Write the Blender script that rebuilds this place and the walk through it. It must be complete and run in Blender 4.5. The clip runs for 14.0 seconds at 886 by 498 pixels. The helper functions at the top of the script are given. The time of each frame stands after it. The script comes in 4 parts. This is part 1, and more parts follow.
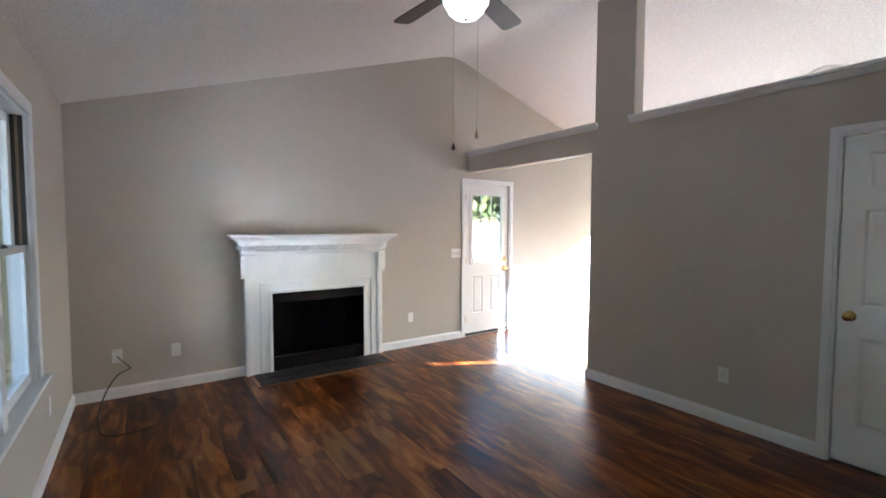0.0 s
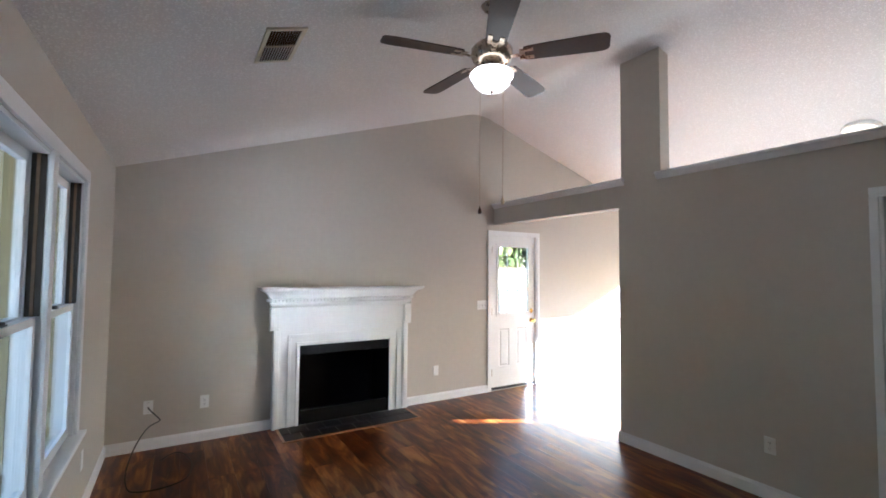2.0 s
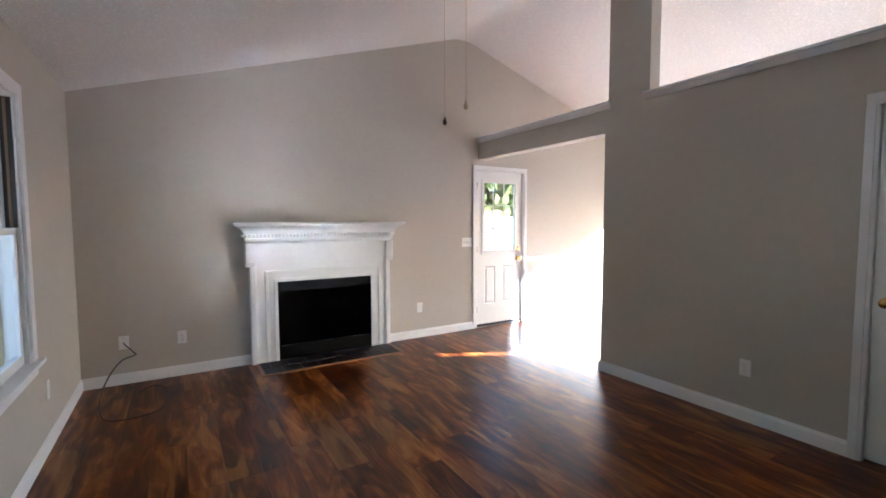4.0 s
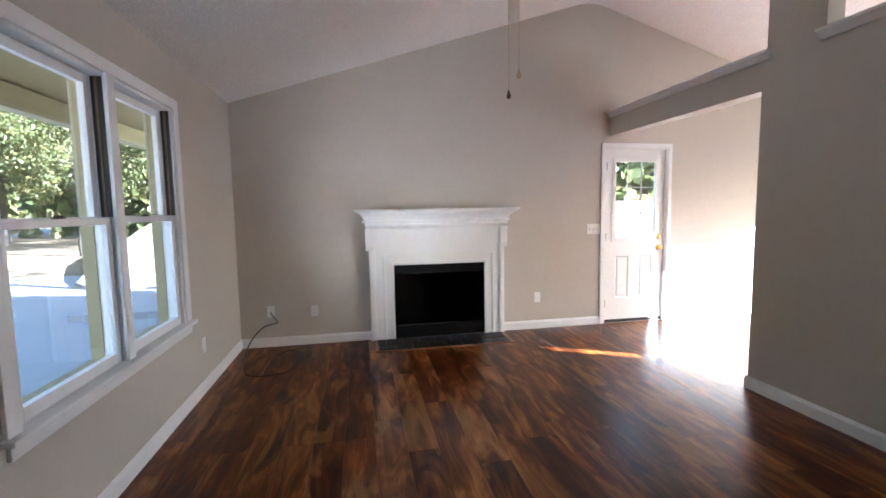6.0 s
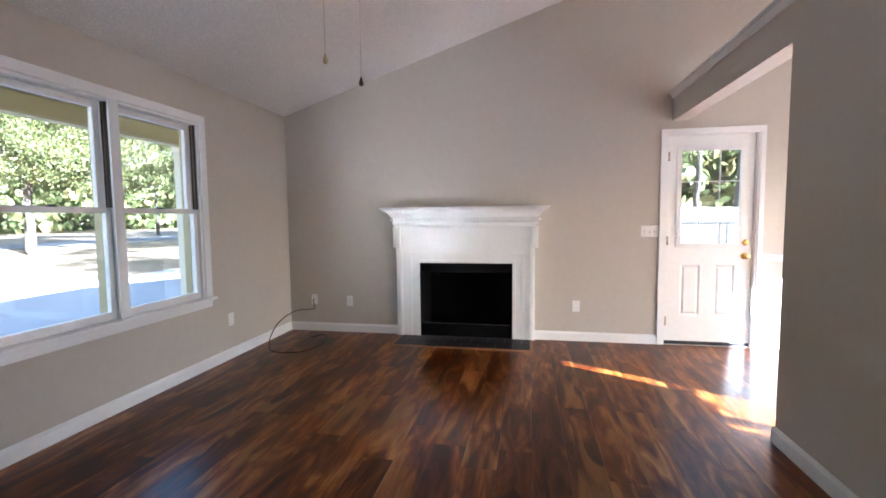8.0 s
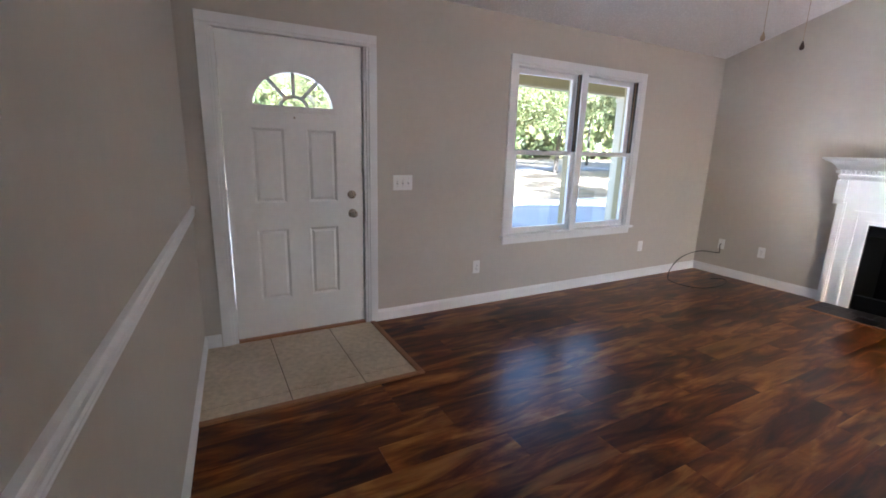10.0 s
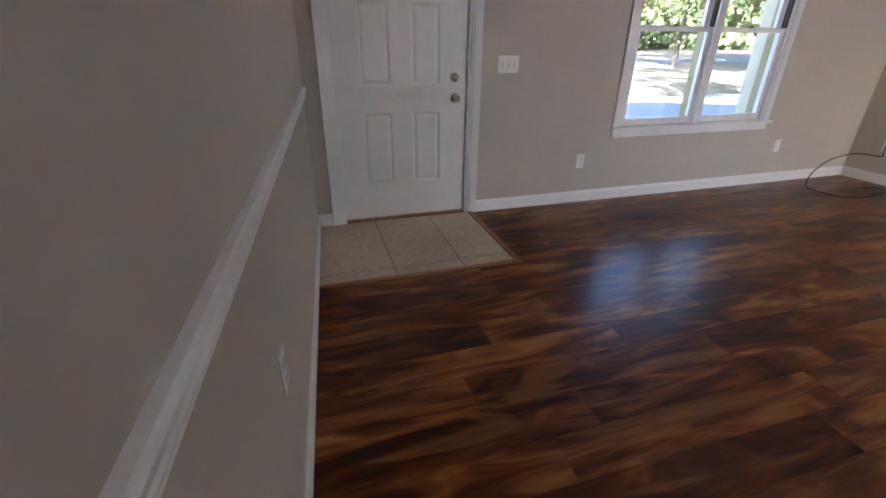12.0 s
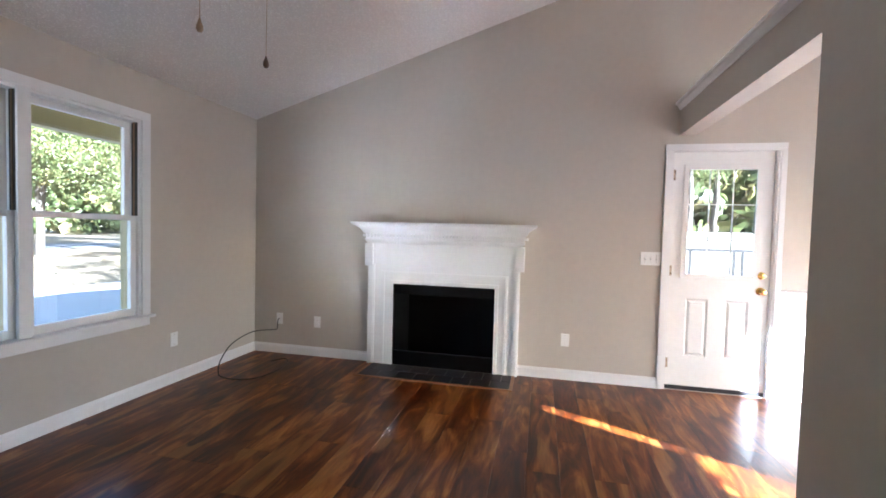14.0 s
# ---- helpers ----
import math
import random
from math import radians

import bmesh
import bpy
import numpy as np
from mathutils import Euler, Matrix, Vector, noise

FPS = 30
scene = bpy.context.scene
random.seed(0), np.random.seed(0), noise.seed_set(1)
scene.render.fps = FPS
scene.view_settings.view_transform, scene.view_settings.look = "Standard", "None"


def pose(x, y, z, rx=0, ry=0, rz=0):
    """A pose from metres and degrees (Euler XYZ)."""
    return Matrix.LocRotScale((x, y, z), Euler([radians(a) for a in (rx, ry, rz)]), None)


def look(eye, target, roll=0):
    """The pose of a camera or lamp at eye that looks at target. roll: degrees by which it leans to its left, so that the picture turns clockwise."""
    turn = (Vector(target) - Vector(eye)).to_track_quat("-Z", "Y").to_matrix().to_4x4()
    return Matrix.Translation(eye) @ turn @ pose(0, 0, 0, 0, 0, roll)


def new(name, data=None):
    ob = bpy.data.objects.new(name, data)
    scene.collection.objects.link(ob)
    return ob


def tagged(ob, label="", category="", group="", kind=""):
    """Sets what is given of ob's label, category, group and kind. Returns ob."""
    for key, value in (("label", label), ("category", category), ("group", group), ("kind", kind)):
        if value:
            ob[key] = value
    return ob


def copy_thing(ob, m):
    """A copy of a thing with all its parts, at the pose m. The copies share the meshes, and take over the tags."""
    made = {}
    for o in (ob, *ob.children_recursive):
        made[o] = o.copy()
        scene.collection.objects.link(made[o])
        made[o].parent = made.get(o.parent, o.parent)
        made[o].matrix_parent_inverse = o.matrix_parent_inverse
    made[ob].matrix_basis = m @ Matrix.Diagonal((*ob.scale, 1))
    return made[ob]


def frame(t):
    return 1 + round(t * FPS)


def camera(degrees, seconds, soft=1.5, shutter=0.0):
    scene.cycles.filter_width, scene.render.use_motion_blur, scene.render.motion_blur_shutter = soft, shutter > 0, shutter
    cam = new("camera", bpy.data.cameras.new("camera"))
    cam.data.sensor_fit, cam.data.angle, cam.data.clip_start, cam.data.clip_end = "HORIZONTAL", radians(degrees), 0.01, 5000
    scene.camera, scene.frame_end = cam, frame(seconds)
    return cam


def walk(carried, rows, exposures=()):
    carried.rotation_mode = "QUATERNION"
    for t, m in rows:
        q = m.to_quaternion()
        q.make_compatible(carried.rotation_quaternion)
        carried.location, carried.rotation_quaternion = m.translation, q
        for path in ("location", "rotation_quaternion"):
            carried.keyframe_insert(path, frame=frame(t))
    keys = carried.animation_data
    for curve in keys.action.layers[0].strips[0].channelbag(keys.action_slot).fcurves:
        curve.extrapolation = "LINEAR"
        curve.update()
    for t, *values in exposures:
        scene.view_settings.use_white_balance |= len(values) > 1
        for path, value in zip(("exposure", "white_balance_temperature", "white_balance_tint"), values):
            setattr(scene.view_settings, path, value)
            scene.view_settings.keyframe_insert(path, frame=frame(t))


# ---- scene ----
cam = camera(90.6, 14.0, soft=1.7)
PATH = [
    (0, (-0.146, 0.277, 1.483), (0.984, 1.924, 1.378), 0.2),
    (0.5, (-0.161, 0.275, 1.532), (0.885, 1.979, 1.581), 0.2),
    (1, (-0.177, 0.268, 1.593), (0.801, 1.979, 1.933), 0.2),
    (1.2, (-0.177, 0.263, 1.606), (0.800, 1.975, 2.018), 0.2),
    (1.5, (-0.172, 0.254, 1.622), (0.802, 1.966, 1.968), 0.3),
    (2, (-0.161, 0.26, 1.585), (0.869, 1.972, 1.678), 0.5),
    (2.5, (-0.142, 0.265, 1.538), (0.938, 1.946, 1.451), -0.2),
    (4.8, (0.137, 0.346, 1.373), (1.081, 2.102, 1.204), -0.4),
    (5, (0.138, 0.387, 1.389), (1.004, 2.177, 1.181), -0.2),
    (5.5, (0.288, 0.254, 1.353), (0.711, 2.197, 1.138), -1.1),
    (6, (0.573, 0.23, 1.388), (0.942, 2.187, 1.205), -0.9),
    (6.5, (0.88, 0.333, 1.348), (1.191, 2.3, 1.161), -0.9),
    (7, (1.401, 0.33, 1.361), (1.754, 2.29, 1.172), -3.3),
    (7.5, (1.735, 0.286, 1.322), (1.816, 2.277, 1.154), -2.4),
    (8, (2.047, 0.276, 1.285), (1.671, 2.235, 1.141), -0.6),
    (8.5, (2.343, 0.144, 1.363), (1.168, 1.743, 1.121), 0.3),
    (9, (2.433, -0.115, 1.471), (0.969, 1.231, 1.259), 0.2),
    (9.2, (2.489, -0.221, 1.460), (0.962, 1.055, 1.257), 0.7),
    (11.3, (2.516, -0.474, 1.269), (0.775, 0.046, 0.434), 0.5),
    (11.5, (2.511, -0.479, 1.264), (0.769, 0.048, 0.434), 0.6),
    (12, (2.482, -0.493, 1.272), (0.76, 0.039, 0.404), 0.6),
    (12.5, (2.427, -0.443, 1.259), (0.741, 0.203, 0.399), 0.7),
    (13, (2.367, -0.168, 1.269), (0.9, 0.945, 0.488), 0.8),
    (13.5, (2.303, 0.248, 1.358), (1.24, 1.897, 0.969), 1.0),
    (14, (2.303, 0.802, 1.307), (1.867, 2.753, 1.232), 1.5),
]
EXPOSURES = [(0.0, 4.46, 5200, 8), (2.7, 4.46, 5260, 11), (5.0, 4.53, 5360, 14), (7.5, 4.58, 5370, 15), (9.2, 4.79, 5380, 16), (11.3, 4.72, 5320, 16), (12.5, 4.69, 5300, 16), (14.0, 4.61, 5280, 13)]
walk(cam, [(t, look(eye, target, roll)) for t, eye, target, roll in PATH], EXPOSURES)

# ---- light ----
SUN_TO = Vector((0.88, -0.48, 0.36)).normalized()
world = bpy.data.worlds.new("world")
scene.world = world
world.use_nodes = True
wn = world.node_tree.nodes
sky = wn.new("ShaderNodeTexSky")
sky.sky_type = "NISHITA"
sky.sun_disc = False
sky.sun_elevation = math.asin(SUN_TO.z)
sky.sun_rotation = math.atan2(SUN_TO.x, SUN_TO.y)
world.node_tree.links.new(sky.outputs[0], wn["Background"].inputs[0])
wn["Background"].inputs[1].default_value = 0.05

sun = new("sun", bpy.data.lights.new("sun", "SUN"))
sun.data.energy = 5.0
sun.data.angle = radians(0.5)
sun.data.color = (1.0, 0.985, 0.955)
sun.matrix_world = look((0, 0, 0), -SUN_TO)


# fill lamp added in the front window's opening, on top of the sky's light
win_fill = new("window_fill_lamp", bpy.data.lights.new("window_fill_lamp", "AREA"))
win_fill.data.shape = "RECTANGLE"
win_fill.data.size, win_fill.data.size_y = 1.40, 1.50
win_fill.data.energy = 0.06
win_fill.data.color = (0.93, 0.96, 1.0)
win_fill.matrix_world = look((-0.84, 2.76, 1.35), (1.0, 2.76, 1.35))

scene.cycles.blur_glossy = 0.1      # keep the sun's glint off the floor crisp

# ---- materials ----
MATS = {}


def mat(name, color, rough=0.5, metal=0.0, var=0.06, scale=6.0, bump=0.0, bump_scale=60.0, coat=0.0, spec=0.5, warm=None):
    """A painted or plain surface: two scales of tone and fine relief."""
    if name in MATS:
        return MATS[name]
    m = bpy.data.materials.new(name)
    m.use_nodes = True
    nt = m.node_tree
    n, l = nt.nodes, nt.links
    b = n["Principled BSDF"]
    b.inputs["Roughness"].default_value = rough
    b.inputs["Metallic"].default_value = metal
    b.inputs["Coat Weight"].default_value = coat
    b.inputs["Specular IOR Level"].default_value = spec
    tc = n.new("ShaderNodeNewGeometry")
    a = n.new("ShaderNodeTexNoise")
    a.inputs["Scale"].default_value = scale * 0.25
    a.inputs["Detail"].default_value = 2
    c = n.new("ShaderNodeTexNoise")
    c.inputs["Scale"].default_value = scale * 6
    c.inputs["Detail"].default_value = 4
    l.new(tc.outputs["Position"], a.inputs["Vector"])
    l.new(tc.outputs["Position"], c.inputs["Vector"])
    mx = n.new("ShaderNodeMath")
    mx.operation = "ADD"
    l.new(a.outputs["Fac"], mx.inputs[0])
    l.new(c.outputs["Fac"], mx.inputs[1])
    rp = n.new("ShaderNodeValToRGB")
    lo = [max(0.0, v * (1 - var)) for v in color]
    hi = [min(1.0, v * (1 + var)) for v in (warm or color)]
    rp.color_ramp.elements[0].position, rp.color_ramp.elements[1].position = 0.35, 0.65
    rp.color_ramp.elements[0].color, rp.color_ramp.elements[1].color = (*lo, 1), (*hi, 1)
    half = n.new("ShaderNodeMath")
    half.operation = "MULTIPLY"
    half.inputs[1].default_value = 0.5
    l.new(mx.outputs[0], half.inputs[0])
    l.new(half.outputs[0], rp.inputs[0])
    l.new(rp.outputs[0], b.inputs["Base Color"])
    mr = n.new("ShaderNodeMapRange")
    mr.inputs["To Min"].default_value, mr.inputs["To Max"].default_value = max(0.02, rough - 0.06), min(1.0, rough + 0.06)
    l.new(c.outputs["Fac"], mr.inputs["Value"])
    l.new(mr.outputs[0], b.inputs["Roughness"])
    if bump:
        bn = n.new("ShaderNodeTexNoise")
        bn.inputs["Scale"].default_value = bump_scale
        bn.inputs["Detail"].default_value = 3
        l.new(tc.outputs["Position"], bn.inputs["Vector"])
        bp = n.new("ShaderNodeBump")
        bp.inputs["Strength"].default_value = bump
        bp.inputs["Distance"].default_value = 0.004
        l.new(bn.outputs["Fac"], bp.inputs["Height"])
        l.new(bp.outputs[0], b.inputs["Normal"])
    MATS[name] = m
    return m


def glass_mat(name, tint=(1, 1, 1), rough=0.0):
    m = bpy.data.materials.new(name)
    m.use_nodes = True
    nt = m.node_tree
    n, l = nt.nodes, nt.links
    n.remove(n["Principled BSDF"])
    tr = n.new("ShaderNodeBsdfTransparent")
    tr.inputs[0].default_value = (*tint, 1)
    gl = n.new("ShaderNodeBsdfGlossy")
    gl.inputs["Roughness"].default_value = rough
    lw = n.new("ShaderNodeLayerWeight")
    pw = n.new("ShaderNodeMath")
    pw.operation = "POWER"
    pw.inputs[1].default_value = 4.0
    l.new(lw.outputs["Facing"], pw.inputs[0])
    fr = n.new("ShaderNodeMath")
    fr.operation = "MULTIPLY_ADD"
    fr.inputs[1].default_value, fr.inputs[2].default_value = 0.6, 0.06
    l.new(pw.outputs[0], fr.inputs[0])
    mx = n.new("ShaderNodeMixShader")
    l.new(fr.outputs[0], mx.inputs[0])
    l.new(tr.outputs[0], mx.inputs[1])
    l.new(gl.outputs[0], mx.inputs[2])
    l.new(mx.outputs[0], n["Material Output"].inputs[0])
    return m


def wood_floor_mat(name, island=False):
    """Dark acacia-look laminate: tone by plank, flame figure along the plank, satin coat."""
    m = bpy.data.materials.new(name)
    m.use_nodes = True
    nt = m.node_tree
    n, l = nt.nodes, nt.links
    b = n["Principled BSDF"]
    geo = n.new("ShaderNodeNewGeometry")
    if island:
        rnd = geo.outputs["Random Per Island"]
    else:
        rnd = n.new("ShaderNodeObjectInfo").outputs["Random"]
    wn_ = n.new("ShaderNodeTexWhiteNoise")
    wn_.noise_dimensions = "1D"
    l.new(rnd, wn_.inputs["W"])
    off = n.new("ShaderNodeVectorMath")
    off.operation = "MULTIPLY_ADD"
    off.inputs[1].default_value = (37.0, 53.0, 11.0)
    l.new(wn_.outputs["Color"], off.inputs[0])
    l.new(geo.outputs["Position"], off.inputs[2])
    mp = n.new("ShaderNodeMapping")
    mp.inputs["Scale"].default_value = (6.0, 1.25, 1.0)
    l.new(off.outputs[0], mp.inputs["Vector"])
    big = n.new("ShaderNodeTexNoise")
    big.inputs["Scale"].default_value = 1.5
    big.inputs["Detail"].default_value = 6
    big.inputs["Roughness"].default_value = 0.55
    big.inputs["Distortion"].default_value = 1.1
    l.new(mp.outputs[0], big.inputs["Vector"])
    mp2 = n.new("ShaderNodeMapping")
    mp2.inputs["Scale"].default_value = (46.0, 3.4, 1.0)
    l.new(off.outputs[0], mp2.inputs["Vector"])
    fine = n.new("ShaderNodeTexNoise")
    fine.inputs["Scale"].default_value = 1.0
    fine.inputs["Detail"].default_value = 6
    fine.inputs["Distortion"].default_value = 0.8
    l.new(mp2.outputs[0], fine.inputs["Vector"])
    # figure + plank tone + grain
    s1 = n.new("ShaderNodeMath")
    s1.operation = "MULTIPLY_ADD"
    s1.inputs[1].default_value = 0.17
    l.new(rnd, s1.inputs[0])
    figure = n.new("ShaderNodeMapRange")
    figure.inputs["From Min"].default_value, figure.inputs["From Max"].default_value = 0.25, 0.75
    figure.inputs["To Min"].default_value, figure.inputs["To Max"].default_value = 0.17, 0.77
    l.new(big.outputs["Fac"], figure.inputs["Value"])
    l.new(figure.outputs[0], s1.inputs[2])
    s2 = n.new("ShaderNodeMath")
    s2.operation = "MULTIPLY_ADD"
    s2.inputs[1].default_value = 0.23
    l.new(fine.outputs["Fac"], s2.inputs[0])
    l.new(s1.outputs[0], s2.inputs[2])
    rp = n.new("ShaderNodeValToRGB")
    e = rp.color_ramp.elements
    e[0].position, e[0].color = 0.43, (0.024, 0.0042, 0.0008, 1)
    e[1].position, e[1].color = 0.96, (0.42, 0.185, 0.044, 1)
    for p, c in ((0.55, (0.064, 0.0132, 0.0021)), (0.69, (0.135, 0.0345, 0.0054)), (0.81, (0.25, 0.085, 0.0155))):
        x = e.new(p)
        x.color = (*c, 1)
    l.new(s2.outputs[0], rp.inputs[0])
    # golden sapwood: long flames with a crisp edge on some planks
    mp3 = n.new("ShaderNodeMapping")
    mp3.inputs["Scale"].default_value = (5.2, 0.9, 1.0)
    l.new(off.outputs[0], mp3.inputs["Vector"])
    sap = n.new("ShaderNodeTexNoise")
    sap.inputs["Scale"].default_value = 1.0
    sap.inputs["Detail"].default_value = 3
    sap.inputs["Roughness"].default_value = 0.45
    sap.inputs["Distortion"].default_value = 0.9
    l.new(mp3.outputs[0], sap.inputs["Vector"])
    edge = n.new("ShaderNodeMapRange")
    edge.inputs["From Min"].default_value, edge.inputs["From Max"].default_value = 0.60, 0.64
    edge.inputs["To Min"].default_value, edge.inputs["To Max"].default_value = 0.0, 0.7
    l.new(sap.outputs["Fac"], edge.inputs["Value"])
    gold = n.new("ShaderNodeValToRGB")
    gold.color_ramp.elements[0].color, gold.color_ramp.elements[1].color = (0.11, 0.038, 0.0075, 1), (0.40, 0.180, 0.043, 1)
    l.new(fine.outputs["Fac"], gold.inputs[0])
    mixc = n.new("ShaderNodeMix")
    mixc.data_type = "RGBA"
    l.new(edge.outputs[0], mixc.inputs["Factor"])
    l.new(rp.outputs[0], mixc.inputs[6])
    l.new(gold.outputs[0], mixc.inputs[7])
    l.new(mixc.outputs[2], b.inputs["Base Color"])
    b.inputs["Roughness"].default_value = 0.285
    b.inputs["Specular IOR Level"].default_value = 0.25
    bp = n.new("ShaderNodeBump")
    bp.inputs["Strength"].default_value = 0.02
    bp.inputs["Distance"].default_value = 0.001
    l.new(fine.outputs["Fac"], bp.inputs["Height"])
    l.new(bp.outputs[0], b.inputs["Normal"])
    return m


def ceiling_mat():
    """Sprayed popcorn texture, off-white; shade in the pits is put into the colour."""
    m = bpy.data.materials.new("popcorn_ceiling")
    m.use_nodes = True
    nt = m.node_tree
    n, l = nt.nodes, nt.links
    b = n["Principled BSDF"]
    b.inputs["Roughness"].default_value = 0.95
    b.inputs["Specular IOR Level"].default_value = 0.1
    geo = n.new("ShaderNodeNewGeometry")
    vo = n.new("ShaderNodeTexVoronoi")
    vo.inputs["Scale"].default_value = 85
    no = n.new("ShaderNodeTexNoise")
    no.inputs["Scale"].default_value = 45
    no.inputs["Detail"].default_value = 4
    l.new(geo.outputs["Position"], vo.inputs["Vector"])
    l.new(geo.outputs["Position"], no.inputs["Vector"])
    mx = n.new("ShaderNodeMath")
    mx.operation = "SUBTRACT"
    l.new(no.outputs["Fac"], mx.inputs[0])
    l.new(vo.outputs["Distance"], mx.inputs[1])
    rp = n.new("ShaderNodeValToRGB")
    rp.color_ramp.elements[0].position, rp.color_ramp.elements[1].position = -0.0, 0.4
    rp.color_ramp.elements[0].color, rp.color_ramp.elements[1].color = (0.72, 0.705, 0.69, 1), (0.87, 0.86, 0.845, 1)
    l.new(mx.outputs[0], rp.inputs[0])
    l.new(rp.outputs[0], b.inputs["Base Color"])
    bp = n.new("ShaderNodeBump")
    bp.inputs["Strength"].default_value = 0.5
    bp.inputs["Distance"].default_value = 0.006
    l.new(mx.outputs[0], bp.inputs["Height"])
    l.new(bp.outputs[0], b.inputs["Normal"])
    return m


def leaf_mat(name):
    """Thin leaves: some light passes through them; tone varies leaf by leaf."""
    m = bpy.data.materials.new(name)
    m.use_nodes = True
    nt = m.node_tree
    n, l = nt.nodes, nt.links
    geo = n.new("ShaderNodeNewGeometry")
    rp = n.new("ShaderNodeValToRGB")
    e = rp.color_ramp.elements
    e[0].color, e[1].color = (0.065, 0.09, 0.032, 1), (0.20, 0.17, 0.07, 1)
    x = e.new(0.6)
    x.color = (0.115, 0.14, 0.05, 1)
    l.new(geo.outputs["Random Per Island"], rp.inputs[0])
    b = n["Principled BSDF"]
    b.inputs["Roughness"].default_value = 0.5
    l.new(rp.outputs[0], b.inputs["Base Color"])
    tr = n.new("ShaderNodeBsdfTranslucent")
    l.new(rp.outputs[0], tr.inputs[0])
    mx = n.new("ShaderNodeMixShader")
    mx.inputs[0].default_value = 0.48
    l.new(b.outputs[0], mx.inputs[1])
    l.new(tr.outputs[0], mx.inputs[2])
    l.new(mx.outputs[0], n["Material Output"].inputs[0])
    return m


def emit_mat(name, color, strength):
    m = bpy.data.materials.new(name)
    m.use_nodes = True
    b = m.node_tree.nodes["Principled BSDF"]
    b.inputs["Base Color"].default_value = (0.9, 0.9, 0.88, 1)
    b.inputs["Roughness"].default_value = 0.25
    b.inputs["Emission Color"].default_value = (*color, 1)
    b.inputs["Emission Strength"].default_value = strength
    return m


WALL = mat("greige_wall_paint", (0.514, 0.474, 0.414), 0.75, var=0.03, scale=3, bump=0.12, bump_scale=240, spec=0.3)
TRIM = mat("white_trim_paint", (0.77, 0.775, 0.775), 0.48, var=0.025, scale=5, bump=0.03, bump_scale=90)
DOORW = mat("white_door_paint", (0.80, 0.805, 0.79), 0.42, var=0.03, scale=4, bump=0.05, bump_scale=120)
CEIL = ceiling_mat()
PLANK = wood_floor_mat("acacia_laminate")
PLANK_FAR = wood_floor_mat("acacia_laminate_joined", True)
UNDER = mat("underlay_dark", (0.02, 0.012, 0.008), 0.9, var=0.2)
TILE = mat("beige_ceramic_tile", (0.54, 0.45, 0.31), 0.38, var=0.16, scale=5, bump=0.04, bump_scale=30, warm=(0.60, 0.51, 0.37))
GROUT = mat("brown_grout", (0.20, 0.15, 0.11), 0.9, var=0.2, scale=20)
OAK = mat("oak_threshold_trim", (0.30, 0.135, 0.05), 0.4, var=0.25, scale=18, coat=0.1)
SLATE = mat("black_slate_tile", (0.012, 0.0125, 0.015), 0.5, var=0.35, scale=14, bump=0.25, bump_scale=40)
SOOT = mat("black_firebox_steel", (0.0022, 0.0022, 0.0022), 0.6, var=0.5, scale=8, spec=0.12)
PLATE = mat("white_wall_plate_plastic", (0.80, 0.80, 0.78), 0.35, var=0.02)
SLOT = mat("dark_slot", (0.03, 0.03, 0.03), 0.6)
BRASS = mat("polished_brass", (0.78, 0.52, 0.17), 0.18, 1.0, var=0.08)
NICKEL = mat("satin_nickel", (0.36, 0.315, 0.26), 0.28, 1.0, var=0.08)
BRONZE = mat("antique_nickel_fan_metal", (0.42, 0.34, 0.26), 0.28, 1.0, var=0.12)
BLADE = mat("dark_walnut_fan_blade", (0.046, 0.023, 0.013), 0.42, var=0.3, scale=14, spec=0.3)
CHAIN = mat("brass_pull_chain", (0.45, 0.36, 0.25), 0.35, 1.0, var=0.1)
CABLE = mat("black_coaxial_cable", (0.012, 0.012, 0.012), 0.45, var=0.1)
TRACK = mat("dark_bronze_window_track", (0.022, 0.014, 0.009), 0.5, var=0.3, scale=20)
JAMB = mat("weathered_yellow_jamb", (0.33, 0.28, 0.15), 0.6, var=0.15, scale=12)
GLASS = glass_mat("window_glass", (0.97, 0.985, 0.98))
VENTM = mat("cream_vent_enamel", (0.66, 0.60, 0.47), 0.4, var=0.05)
VENTD = mat("dusty_brown_vent_slat", (0.045, 0.027, 0.010), 0.8, var=0.3, scale=30, spec=0.1)
SWEEP_GAP = mat("dark_rubber_sweep_and_gap_shade", (0.015, 0.015, 0.018), 0.6, var=0.1)
RIB = mat("tan_track_rib", (0.17, 0.105, 0.055), 0.5, var=0.2)
SIDING = mat("tan_exterior_paint", (0.44, 0.365, 0.17), 0.6, var=0.06, scale=4)
CREAM = mat("cream_column_paint", (0.62, 0.56, 0.42), 0.6, var=0.05, scale=4)
CONCRETE = mat("weathered_concrete", (0.29, 0.285, 0.28), 0.85, var=0.14, scale=3, bump=0.2, bump_scale=50)
ASPHALT = mat("asphalt_road", (0.11, 0.11, 0.115), 0.85, var=0.2, scale=4, bump=0.2, bump_scale=80)
LAWN = mat("dry_leafy_lawn", (0.085, 0.075, 0.038), 0.95, var=0.5, scale=1.6, bump=0.6, bump_scale=30, warm=(0.22, 0.165, 0.10))
BOUNCE = mat("pale_bounce_floor", (0.16, 0.157, 0.15), 0.40, var=0.05, scale=4, spec=0.23)
BARK = mat("tree_bark", (0.045, 0.038, 0.030), 0.9, var=0.3, scale=8, bump=0.5, bump_scale=25)
LEAF = leaf_mat("green_leaves")
ROOFM = mat("grey_asphalt_shingle", (0.09, 0.085, 0.08), 0.9, var=0.2, scale=10, bump=0.3)
